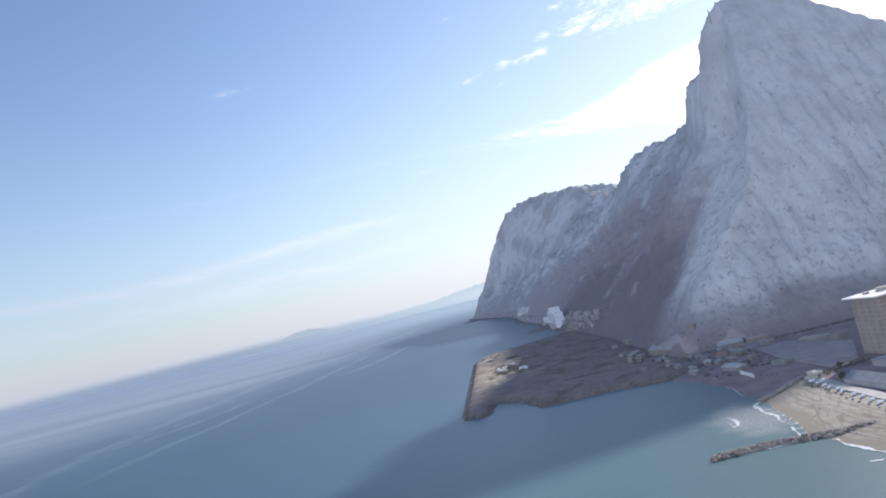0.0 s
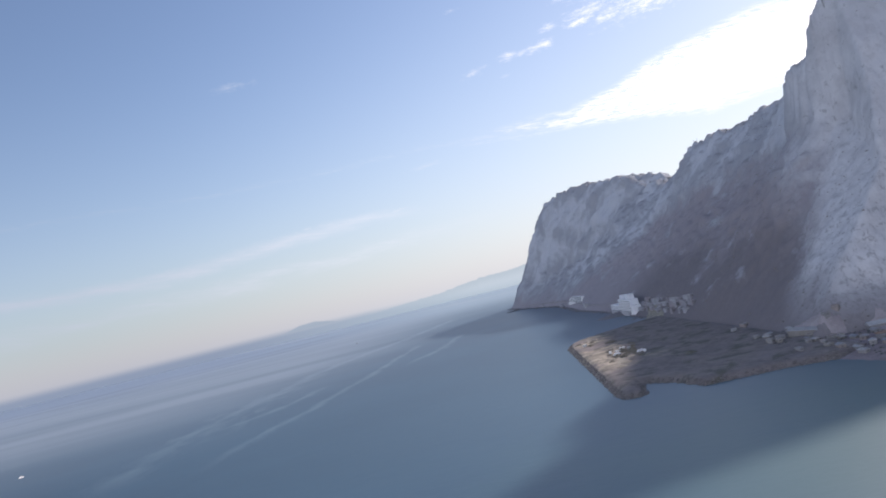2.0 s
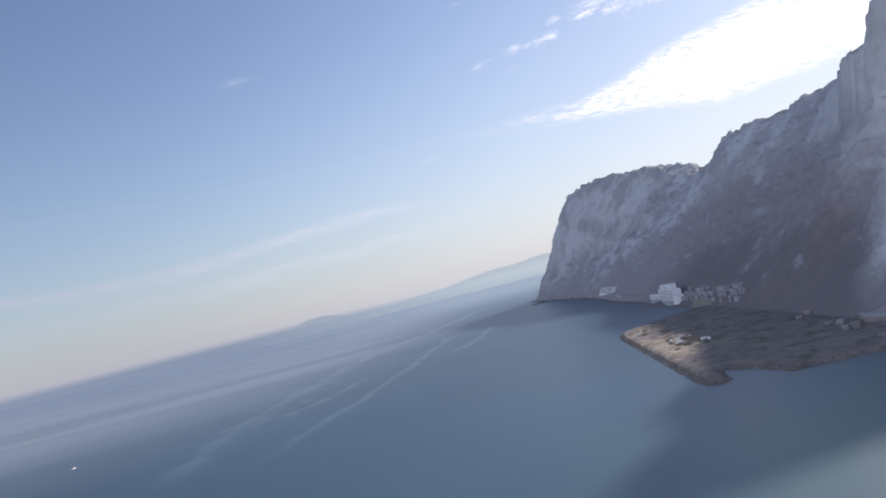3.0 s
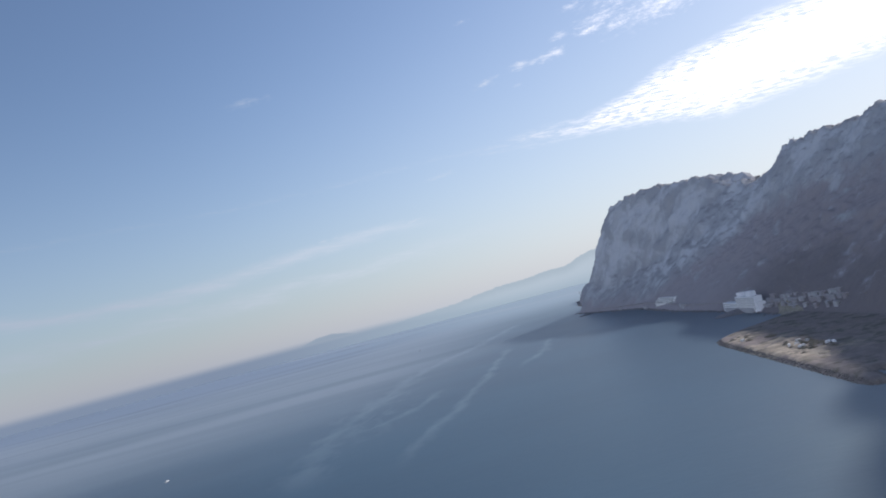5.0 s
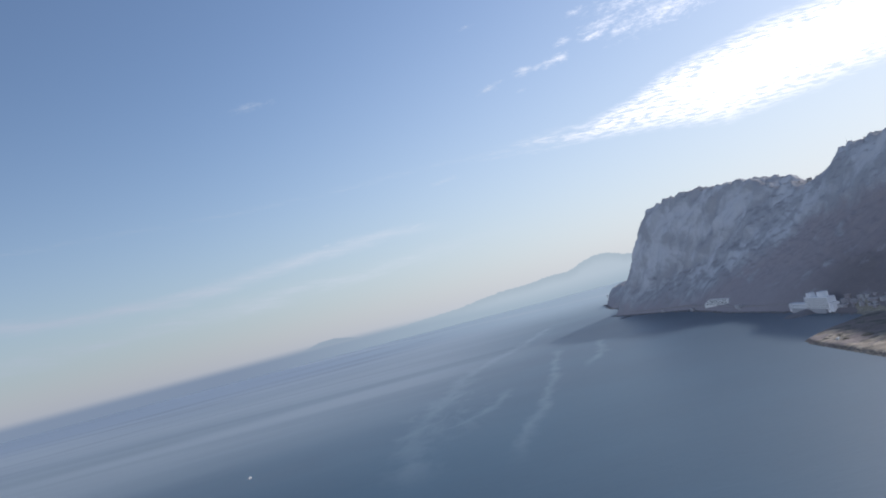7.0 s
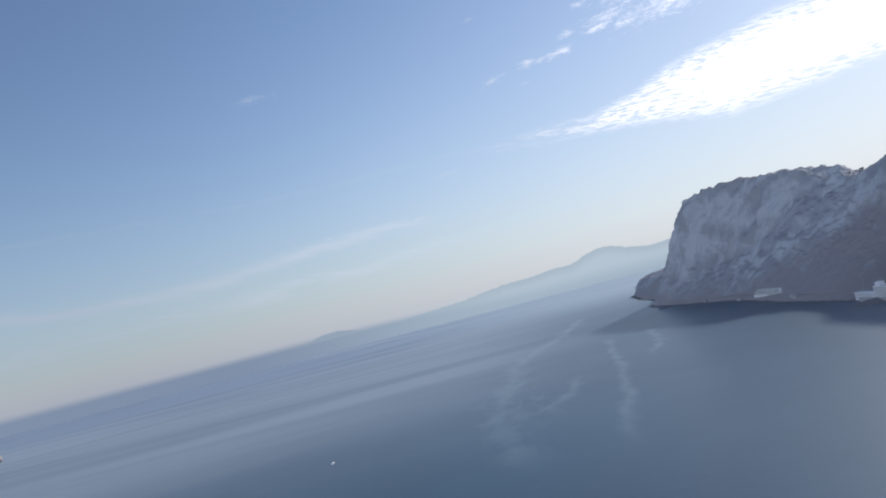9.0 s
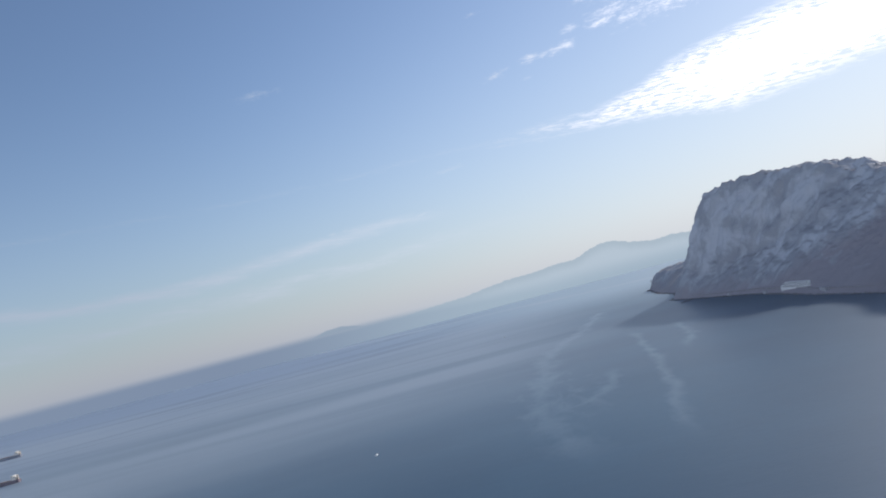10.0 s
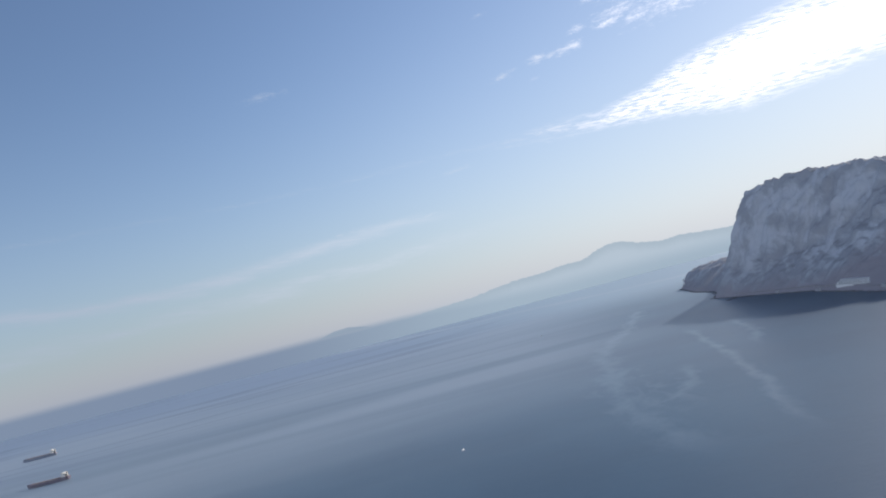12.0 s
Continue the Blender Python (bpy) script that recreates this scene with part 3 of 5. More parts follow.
def grid_mesh(name, X, Y, Z, mat, keep=None, smooth=True):
    """A sheet over a grid of points; keep: which cells to fill."""
    ny, nx = X.shape
    verts = np.stack([X, Y, Z], -1).reshape(-1, 3)
    i = np.arange(ny * nx).reshape(ny, nx)
    faces = np.stack([i[:-1, :-1], i[:-1, 1:], i[1:, 1:], i[1:, :-1]], -1)
    faces = faces[keep] if keep is not None else faces.reshape(-1, 4)
    used = np.unique(faces)
    back = np.full(len(verts), -1)
    back[used] = np.arange(len(used))
    return link(name, verts[used].tolist(), back[faces].tolist(), mat, smooth=smooth)


def smooth01(v):
    v = np.clip(v, 0, 1)
    return v * v * (3 - 2 * v)


def fractal(P, scale, octaves=4, offset=(0, 0, 0)):
    """Fractal noise at each row of P, about -1 to 1."""
    o = Vector(offset)
    return np.array([noise.fractal(Vector(p) * scale + o, 1.0, 2.0, octaves) for p in P.reshape(-1, 3).tolist()]).reshape(P.shape[:-1])


def inside_distance(X, Y, poly):
    """Distance to a polygon's edge, positive inside."""
    d = np.full(X.shape, 1e9)
    ins = np.zeros(X.shape, bool)
    for (ax, ay), (bx, by) in zip(poly, poly[1:] + poly[:1]):
        ex, ey = bx - ax, by - ay
        t = np.clip(((X - ax) * ex + (Y - ay) * ey) / (ex * ex + ey * ey), 0, 1)
        d = np.minimum(d, np.hypot(X - ax - t * ex, Y - ay - t * ey))
        cross = ((ay > Y) != (by > Y)) & (X < (bx - ax) * (Y - ay) / (by - ay + 1e-12) + ax)
        ins ^= cross
    return np.where(ins, d, -d)


# ---- sea ----
sea_x, sea_y = np.meshgrid(np.linspace(-14000, 14000, 29), np.linspace(-12000, 16000, 29))
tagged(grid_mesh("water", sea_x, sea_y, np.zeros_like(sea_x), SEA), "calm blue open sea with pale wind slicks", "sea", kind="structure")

# ---- the great rock ----
# along the ridge from north to south: y, ridge x, ridge z, cliff-foot x and z, slope-foot x and z
SECTIONS = np.array([
    (700, 450, 330, 330, 120, 215, 6), (880, 468, 402, 416, 200, 226, 8), (935, 466, 414, 441, 235, 232, 10), (958, 454, 407, 434, 238, 233, 10), (968, 445, 393, 430, 242, 234, 10), (985, 439, 361, 427, 248, 235, 10), (1000, 440, 340, 427, 250, 235, 10),
    (1050, 441, 339, 428, 250, 235, 10), (1095, 446, 327, 434, 240, 235, 10), (1132, 487, 324, 446, 225, 232, 10), (1200, 526, 337, 455, 220, 234, 9), (1310, 566, 336, 474, 215, 236, 8),
    (1390, 618, 350, 480, 210, 236, 8), (1475, 607, 355, 472, 205, 238, 8), (1600, 612, 345, 472, 200, 240, 6), (1700, 592, 354, 474, 195, 236, 5),
    (1850, 600, 359, 478, 190, 230, 4), (1938, 609, 362, 480, 188, 225, 4), (1952, 606, 340, 478, 186, 224, 4), (1985, 604, 326, 474, 180, 222, 4), (2055, 602, 309, 482, 205, 225, 4), (2110, 600, 300, 490, 235, 228, 4), (2270, 575, 321, 465, 235, 232, 3),
    (2420, 545, 374, 420, 190, 235, 2), (2650, 495, 402, 350, 130, 195, 0), (2850, 440, 418, 290, 110, 160, 0),
    (3060, 378, 410, 250, 200, 132, 0), (3200, 430, 380, 330, 180, 205, 0), (3400, 470, 260, 380, 130, 250, 0), (3700, 520, 130, 420, 100, 255, 0),
    (4000, 520, 118, 400, 100, 300, 0), (4220, 480, 112, 385, 90, 335, 0), (4330, 440, 10, 400, 6, 350, -4),
], float)


# broken ledges along the skyline
RIDGE_STEPS = np.random.default_rng(4).uniform(-4.0, 3.0, 200)


def rock_height(X, Y):
    s = [np.interp(Y, SECTIONS[:, 0], SECTIONS[:, k]) for k in range(1, 7)]
    rx, rz, cx, cz, fx, fz = s
    rz = rz + RIDGE_STEPS[np.clip((Y / 26.0).astype(int), 0, 199)] * smooth01((Y - 1120) / 60) * smooth01((3300 - Y) / 200)
    a = (X - fx) / (cx - fx)
    b = (X - cx) / (rx - cx)
    w = (X - rx - 80) / 700.0
    slope = fz + (cz - fz) * np.clip(a, -0.3, 1) ** 1.0
    cliff = cz + (rz - cz) * (1 - (1 - np.clip(b, 0, 1)) ** 1.35)
    west = rz * (1 - np.clip(w, 0, 1) * 0.92)
    east = np.where(X < cx, slope, cliff)
    z = np.where(X > rx, west, east)
    # the north wall: a foot line bending westwards, then a steep face with a lean
    foot = np.interp(X, [200, 260, 330, 480, 700, 1000], [745, 722, 705, 700, 705, 720])
    n = Y - foot
    face = 8 + np.interp(n, [-40, 0, 30, 55, 150, 215, 260, 420], [-40, 12, 34, 72, 250, 365, 430, 900])
    rim = np.interp(X, [430, 455, 540, 585, 645, 760, 1000], [900, 425, 430, 372, 322, 250, 170])
    z = np.where((X > rx) & (Y < 1100), np.maximum(z, np.minimum(rim * 0.995, np.interp(Y, [935, 958, 968, 985, 1000, 1050, 1100], [426, 406, 391, 359, 338, 337, 325]))), z)
    z = np.minimum(np.minimum(z, face), np.maximum(rim, 0) + np.clip(Y - 1040, 0, 400) * 0.3)
    return z


def axis_steps(*parts):
    return np.concatenate([np.arange(a, b, s) for a, b, s in parts])


gx = axis_steps((110, 280, 6), (280, 640, 3.5), (640, 760, 8), (760, 1500, 37))
gy = axis_steps((690, 1220, 3.5), (1220, 3240, 7), (3240, 4380, 11))
RX, RY = np.meshgrid(gx, gy)
RZ = rock_height(RX, RY)
gzx, gzy = np.gradient(RZ, gx, axis=1), np.gradient(RZ, gy, axis=0)
steep = np.sqrt(gzx ** 2 + gzy ** 2)
ln = np.sqrt(1 + steep ** 2)
NRM = np.stack([-gzx / ln, -gzy / ln, 1 / ln], -1)
P = np.stack([RX, RY, RZ], -1)
wall = smooth01((560 - (RY - 1.2 * RX)) / 90)  # the north wall, whose fall line runs along y


def down_face(scale, octaves, offset, down):
    """Noise drawn out down the fall line of each face."""
    n = fractal(P * np.array([1, 0.12, down]), scale, octaves, offset)
    e = fractal(P * np.array([0.12, 1, down]), scale, octaves, offset)
    return n * wall + e * (1 - wall)


flute = down_face(1 / 42.0, 5, (0, 0, 0), 0.14) * (1 - 0.62 * wall)
lumps = fractal(P, 1 / 120.0, 5, (5, 2, 9))
knob = (np.abs(fractal(P, 1 / 34.0, 3, (3, 6, 2))) - 0.42) * 12.0 * (1 - 0.55 * smooth01((RY - 1900) / 400)) + (np.abs(fractal(P, 1 / 85.0, 2, (7, 1, 5))) - 0.48) * 20.0 * smooth01((RY - 1900) / 400)
crag = fractal(P * np.array([1, 1, 0.6]), 1 / 16.0, 5, (1, 7, 3))
gully = fractal(P * np.array([1, 1, 0.4]), 1 / 75.0, 4, (2, 9, 4)) * 14.0 * smooth01((RY - 1900) / 500) * smooth01((RZ - 4) / 50)
amp = smooth01((steep - 0.5) / 1.2) * smooth01(RZ / 40)
crevice = np.clip(1 - np.abs(down_face(1 / 34.0, 3, (6, 1, 2), 0.10)) * 6, 0, 1)
lumps = lumps * (1 - 0.6 * wall)
push = amp * (flute * (5 + 1.5 * wall) + lumps * 4 + crag * 3.6 - crevice * (2 + 0.6 * wall)) * (1 - 0.6 * smooth01((RZ - 300) / 40) * smooth01((1080 - RY) / 40)) + (1 - amp) * (lumps * 3 + crag * (0.8 + 3.6 * smooth01((RZ - 180) / 80))) * smooth01(RZ / 25)
knolls = fractal(P, 1 / 34.0, 4, (8, 3, 1)) * 3.5 * smooth01((RZ - 230) / 60)
push = push + (1 - amp) * knolls + knob * smooth01((RZ - 40) / 80) * (1 - 0.75 * wall) + gully * (0.35 + 0.65 * amp) * smooth01((3100 - RY) / 150)
P = P + NRM * push[..., None]
keep = (RZ[:-1, :-1] > -9) | (RZ[1:, 1:] > -9)
tagged(grid_mesh("cliff_rock", P[..., 0], P[..., 1], P[..., 2], ROCK, keep), "huge pale grey limestone rock with sheer faces and dark scrub slopes", "rock", kind="structure")

# ---- low ground: isthmus, beach, made ground ----
COAST = [(900, -600), (190, -600), (186, 0), (183, 329), (176, 385), (184, 419), (193, 473), (195, 500), (197, 538), (195, 578), (180, 629), (188, 660), (200, 1000), (232, 1325), (250, 1400), (900, 1400)]
lx, ly = np.meshgrid(axis_steps((150, 330, 5), (330, 960, 30)), axis_steps((-600, 300, 30), (300, 760, 5), (760, 1440, 20)))
ld = inside_distance(lx, ly, COAST)
lz = np.where(ld > 0, 3.6 * smooth01(ld / 45), ld * 0.12)
PL = np.stack([lx, ly, lz], -1)
lz = lz + fractal(PL, 1 / 30.0, 4) * 0.35 * smooth01(ld / 20)
# past the revetment the sand is darkened for shade with the town ground
town_and_shade = (lx > np.interp(ly, [300, 400, 500, 545, 610, 640], [226, 231, 236, 222, 206, 180])) | (ly > 480 + (lx - 193) * 0.52)
town_and_shade = town_and_shade[:-1, :-1]
near_shore = ld[:-1, :-1] > -25
tagged(grid_mesh("beach_ground", lx, ly, lz, SAND, near_shore & ~town_and_shade), "pale sandy beach with tracks beside the sea", "beach", kind="structure")
tagged(grid_mesh("town_ground", lx, ly, lz, TOWN, near_shore & town_and_shade), "bare grey ground at the foot of the rock, with darkened shaded sand", "ground", kind="structure")

FILL_EDGE = [(0, 700), (3, 682), (17, 674), (27, 684), (38, 735), (58, 705), (72, 655), (143, 645), (181, 629), (225, 640), (240, 1318), (214, 1314), (146, 1281), (103, 1258), (47, 1212), (36, 1165)]
fx_, fy_ = np.meshgrid(np.arange(-16, 250, 4.0), np.arange(610, 1340, 4.0))
fd = inside_distance(fx_, fy_, FILL_EDGE)
PF = np.stack([fx_, fy_, fy_ * 0], -1)
fz_ = np.where(fd > 0, 5.2 * smooth01(fd / 11), fd * 0.5)
fz_ = fz_ + smooth01(fd / 30) * (fractal(PF, 1 / 60.0, 5) * 2.2 + fractal(PF, 1 / 14.0, 3, (4, 4, 4)) * 0.7)
tagged(grid_mesh("made_ground", fx_, fy_, fz_, FILL, fd[:-1, :-1] > -9), "dark rubble platform reclaimed from the sea", "reclaimed land", kind="structure")

# ---- things ----
def low_ground(x, y):
    d = float(inside_distance(np.array([float(x)]), np.array([float(y)]), COAST)[0])
    return 3.6 * float(smooth01(np.array(d / 45)))


def ground_z(x, y):
    return max(low_ground(x, y), float(rock_height(np.array([float(x)]), np.array([float(y)]))[0]) if y > 700 else 0.0)


def thing(name, x, y, z, turn=0.0):
    ob = new(name)
    ob.matrix_world = pose(x * K, y * K, z * K, 0, 0, turn)
    ob.empty_display_size = 0.5
    return ob


def part(name, shape, mat, parent, label="", smooth=False):
    ob = link(name, shape[0], shape[1], mat, parent, smooth)
    return tagged(ob, label)


def join(*shapes):
    v, f = [], []
    for sv, sf in shapes:
        f += [tuple(i + len(v) for i in q) for q in sf]
        v += list(sv)
    return v, f


def prism(poly, z0, z1, grow=0.0):
    """A closed upright body over a footprint; grow widens or narrows its top."""
    n = len(poly)
    cx, cy = sum(p[0] for p in poly) / n, sum(p[1] for p in poly) / n
    top = [(cx + (x - cx) * (1 + grow), cy + (y - cy) * (1 + grow), z1) for x, y in poly]
    v = [(x, y, z0) for x, y in poly] + top
    f = [tuple(range(n))[::-1], tuple(range(n, 2 * n))] + [(i, (i + 1) % n, n + (i + 1) % n, n + i) for i in range(n)]
    return v, f


def slab(cx, cy, l, w, z0, z1, cut=0.25, grow=0.0):
    """A box with its upright corners taken off."""
    a, b = l / 2, w / 2
    c = min(cut, a * 0.4, b * 0.4)
    return prism([(cx - a + c, cy - b), (cx + a - c, cy - b), (cx + a, cy - b + c), (cx + a, cy + b - c), (cx + a - c, cy + b), (cx - a + c, cy + b), (cx - a, cy + b - c), (cx - a, cy - b + c)], z0, z1, grow)


def gable(l, w, z0, rise, over=0.5):
    a, b = l / 2 + over, w / 2 + over
    v = [(-a, -b, z0), (a, -b, z0), (a, b, z0), (-a, b, z0), (-a, 0, z0 + rise), (a, 0, z0 + rise)]
    v += [(x, y, z + 0.35) for x, y, z in v]
    return v, [(0, 3, 2, 1), (0, 4, 3), (1, 2, 5), (6, 7, 11, 10), (8, 9, 10, 11), (0, 1, 7, 6), (2, 3, 9, 8), (0, 6, 10, 4), (3, 4, 10, 9), (1, 5, 11, 7), (2, 8, 11, 5)]


def building(name, x, y, l, w, h, turn, wall, roof_mat, label, category="building", pitched=False, storeys=1, z=None, group="", base=-4.0):
    z = ground_z(x, y) if z is None else z
    ob = tagged(thing(name, x, y, z, turn), label, category, group)
    part("wall", slab(0, 0, l, w, base, h), wall, ob)
    if pitched:
        part("roof", gable(l, w, h, w * 0.22), roof_mat, ob)
    else:
        part("roof", slab(0, 0, l + 0.6, w + 0.6, h, h + 0.35), roof_mat, ob)
        part("parapet", join(slab(0, -w / 2, l + 0.6, 0.4, h + 0.35, h + 1.0), slab(0, w / 2, l + 0.6, 0.4, h + 0.35, h + 1.0), slab(-l / 2, 0, 0.4, w - 0.2, h + 0.35, h + 1.0), slab(l / 2, 0, 0.4, w - 0.2, h + 0.35, h + 1.0)), wall, ob)
    rise = h / storeys
    for s in range(storeys):
        for side, (sx, sy, sl, sw) in {"n": (0, -w / 2 - 0.03, l, 0.12), "e": (-l / 2 - 0.03, 0, 0.12, w)}.items():
            n = max(1, int((sl if side == "n" else sw) / 5.5))
            for i in range(n):
                o = (i + 0.5) / n - 0.5
                cx, cy = (o * sl, sy) if side == "n" else (sx, o * sw)
                wl, ww = (1.9, 0.14) if side == "n" else (0.14, 1.9)
                part("window", slab(cx, cy, wl, ww, s * rise + rise * 0.35, s * rise + rise * 0.75, 0.02), DULLGLASS, ob)
    return ob


# the brown tower block with its pale roof
def tower_block():
    ob = tagged(thing("tower_block", 313, 518, 3.4, 12), "tall tan concrete tower block with a flat white roof", "tower block")
    part("wall", slab(1, 1, 29, 25, -4, 41.5), TAN, ob)
    part("roof", slab(-1.5, -1, 36, 31, 41.5, 42.5), WHITE, ob, "flat white roof slab")
    part("stair_head", slab(6, 2, 7, 6, 42.3, 45.0), CREAM, ob)
    part("water_tank", slab(-6, 5, 4, 3, 42.3, 44.0), STEEL, ob)
    for s in range(13):
        for i in range(5):
            part("window", slab(-11 + i * 6, -11.53, 2.6, 0.14, s * 3.2 + 1.0, s * 3.2 + 2.5, 0.02), SHUTTER, ob)
        for i in range(4):
            part("window", slab(-13.53, -8.5 + i * 6.3, 0.14, 2.6, s * 3.2 + 1.0, s * 3.2 + 2.5, 0.02), SHUTTER, ob)
    for i in range(4):
        part("pier", slab(-8 + i * 6, -11.8, 1.2, 0.9, -4, 41.4, 0.05), TAN, ob)


tower_block()

# sheds, houses and yards under the north wall
SHEDS = [
    ("shed", 220, 752, 46, 13, 4.5, 112, ROOFDULL, True), ("shed", 270, 706, 26, 15, 7, 170, ROOFPALE, True), ("shed", 294, 701, 24, 16, 8, 172, ROOFPALE, False),
    ("shed", 226, 592, 22, 11, 5, 110, ROOFPALE, True), ("house", 225, 700, 9, 7, 6, 20, ROOFPALE, False), ("house", 222, 640, 8, 7, 6, 60, ROOFPALE, True),
    ("house", 238, 626, 11, 7, 6, 100, ROOFPALE, False), ("house", 236, 603, 10, 6, 5, 30, ROOFGREY, True), ("shed", 312, 624, 28, 12, 7, 135, ROOFPALE, False),
    ("shed", 254, 566, 15, 12, 4, 110, ROOFGREEN, False), ("house", 226, 920, 14, 9, 6, 100, ROOFPALE, False),
    ("house", 203, 803, 8, 6, 5, 30, ROOFPALE, True), ("house", 192, 756, 9, 6, 4, 80, ROOFPALE, False), ("house", 176, 682, 10, 5, 4, 95, ROOFGREY, False),
    ("house", 219, 773, 16, 9, 6, 100, ROOFGREY, True), ("house", 262, 668, 13, 9, 7, 100, TILE, True), ("shed", 256, 655, 17, 10, 6, 110, ROOFGREY, True),
    ("house", 243, 660, 9, 8, 6, 15, TILE, True), ("house", 231, 668, 8, 7, 5, 40, ROOFGREY, True), ("house", 290, 668, 12, 9, 7, 110, CREAM, False),
    ("house", 322, 606, 14, 10, 8, 110, ROOFGREY, False), ("house", 212, 735, 9, 7, 5, 100, ROOFGREY, True), ("house", 208, 845, 12, 8, 5, 100, ROOFPALE, True),
]
LOOKS = {"shed": "long low industrial shed with a pale sheet roof", "house": "small plain low house with rendered walls"}
WALLS = [DULLCREAM, DULLGREY, DULLPINK, DULLGREY]
for i, (name, x, y, l, w, h, turn, roof_mat, pitched) in enumerate(SHEDS):
    building(name, x, y, l * 0.86, w * 0.86, h * 0.55, turn, WALLS[(i * 3) % 4], roof_mat, LOOKS[name] + (", pitched roof" if pitched else ", flat roof"), name, pitched, 1 if h < 7.5 else 2, group=name + "s under the cliff", z=max(ground_z(x, y), 5.0 if x < 205 else 0))

rng = random.Random(21)
for i in range(34):
    u = rng.random()
    x, y = 200 + 62 * rng.random() - 18 * u, 600 + 215 * u
    if abs(x - 240) < 8 and y > 740:
        continue
    pale = rng.random() < 0.6
    building("house", x, y, rng.uniform(5, 9), rng.uniform(4, 6.5), rng.uniform(1.9, 3.3), rng.uniform(80, 125), WALLS[i % 4], ROOFDULL if pale else ROOFGREY, "small low house with a " + ("pale" if pale else "grey") + " roof under the cliff", "house", rng.random() < 0.4, 1, group="houses under the cliff", z=max(ground_z(x, y), 5.0 if x < 205 and y > 640 else 0))

building("beach_pavilion", 238, 488, 8, 6, 4.6, 100, CREAM, WHITE, "low beach pavilion with a flat white roof", "pavilion", False, 1)
building("warehouse", 251, 425, 66, 16, 3.2, 96, GREYWALL, ROOFGREY, "large warehouse with a grey sheet roof behind the road", "warehouse", True, 1)
building("warehouse", 287, 470, 34, 16, 3.4, 100, GREYWALL, ROOFPALE, "warehouse with a pale roof beside the road", "warehouse", False, 1)

# a paved yard under the wall
yard = [(270, 652), (299, 656), (322, 584), (286, 518), (262, 512), (261, 571)]
yv, yf = prism(yard, 3.0, 4.75)
tagged(link("yard_paving", yv, yf, TOWNPALE), "pale worn paving of an open yard", "paving", kind="structure")

# pale cleared benches at the foot of the wall, and the small sand beach of the bay
def apron(name, poly, step, lift, mat, label, category, high=None):
    """A thin sheet over a footprint, laid on the ground with its rim turned down."""
    xs, ys = [p[0] for p in poly], [p[1] for p in poly]
    ax, ay = np.meshgrid(np.arange(min(xs) - step, max(xs) + 2 * step, step), np.arange(min(ys) - step, max(ys) + 2 * step, step))
    d = inside_distance(ax, ay, poly)
    g = np.array([ground_z(px, py) for px, py in zip(ax.ravel(), ay.ravel())]).reshape(ax.shape)
    g = np.maximum(g, 1.0 if high is None else high)
    az = g + lift * smooth01(d / step) - np.where(d < 0, 1.5, 0.0) + fractal(np.stack([ax, ay, g], -1), 1 / 9.0, 3) * 0.3
    return tagged(grid_mesh(name, ax, ay, az, mat, d[:-1, :-1] > -step * 1.1), label, category, kind="structure")


apron("cleared_bench", [(212, 768), (220, 796), (227, 776), (236, 748), (247, 722), (241, 712), (231, 720), (222, 745)], 4.0, 1.6, TOWNPALE, "pale cleared bench of ground at the foot of the cliff", "ground")
apron("cleared_bench", [(258, 690), (264, 714), (280, 712), (294, 706), (300, 690), (288, 672), (272, 664), (260, 674)], 4.0, 1.4, TOWNPALE, "pale cleared bench of ground at the foot of the cliff", "ground")
apron("bay_beach", [(224, 1262), (208, 1252), (206, 1280), (216, 1326), (230, 1372), (244, 1402), (256, 1396), (248, 1340), (238, 1290)], 4.0, 1.0, SAND, "small pale sand beach in the shaded bay", "beach", 2.2)

# the beach road
road_line = [(238.5, 500), (236.5, 484), (234.5, 444), (233, 405), (231, 340), (228, 200)]
rv, rf = [], []
for i, (x, y) in enumerate(road_line):
    for dx, dz in ((-4.2, 3.2), (-4.0, 4.35), (4.0, 4.35), (4.2, 3.2)):
        rv.append((x + dx, y, dz))
for i in range(len(road_line) - 1):
    for k in range(3):
        a = i * 4 + k
        rf.append((a, a + 1, a + 5, a + 4))
tagged(link("road", rv, rf, ASPHALT), "pale asphalt road along the beach", "road", kind="structure")


def vehicle(van):
    ob = thing("van" if van else "car", 0, 0, 0)
    l, w, h = (5.0, 2.0, 2.1) if van else (3.6, 1.6, 1.2)
    body_h = h * (0.55 if van else 0.6)
    part("body", slab(0, 0, l, w, 0.35, body_h, 0.4), PAINT[0] if van else PAINT[1], ob)
    part("cabin", slab(-l * 0.02, 0, l * (0.94 if van else 0.55), w * 0.94, body_h, h, 0.35, -0.14), PAINT[0] if van else PAINT[1], ob)
    part("windscreen", slab(l * (0.44 if van else 0.245), 0, 0.12, w * 0.7, body_h + 0.05, h - 0.3, 0.03), GLASS, ob)
    for sx in (-1, 1):
        for sy in (-1, 1):
            ring = [(sx * l * 0.31 + 0.38 * math.cos(a), 0.38 * math.sin(a)) for a in np.linspace(0, 2 * math.pi, 10, endpoint=False)]
            v, f = prism([(p, q) for p, q in ring], -0.12, 0.12)
            part("wheel", ([(p, sy * w * 0.46 + r, q + 0.38) for p, q, r in v], f), RUBBER, ob)
    return ob


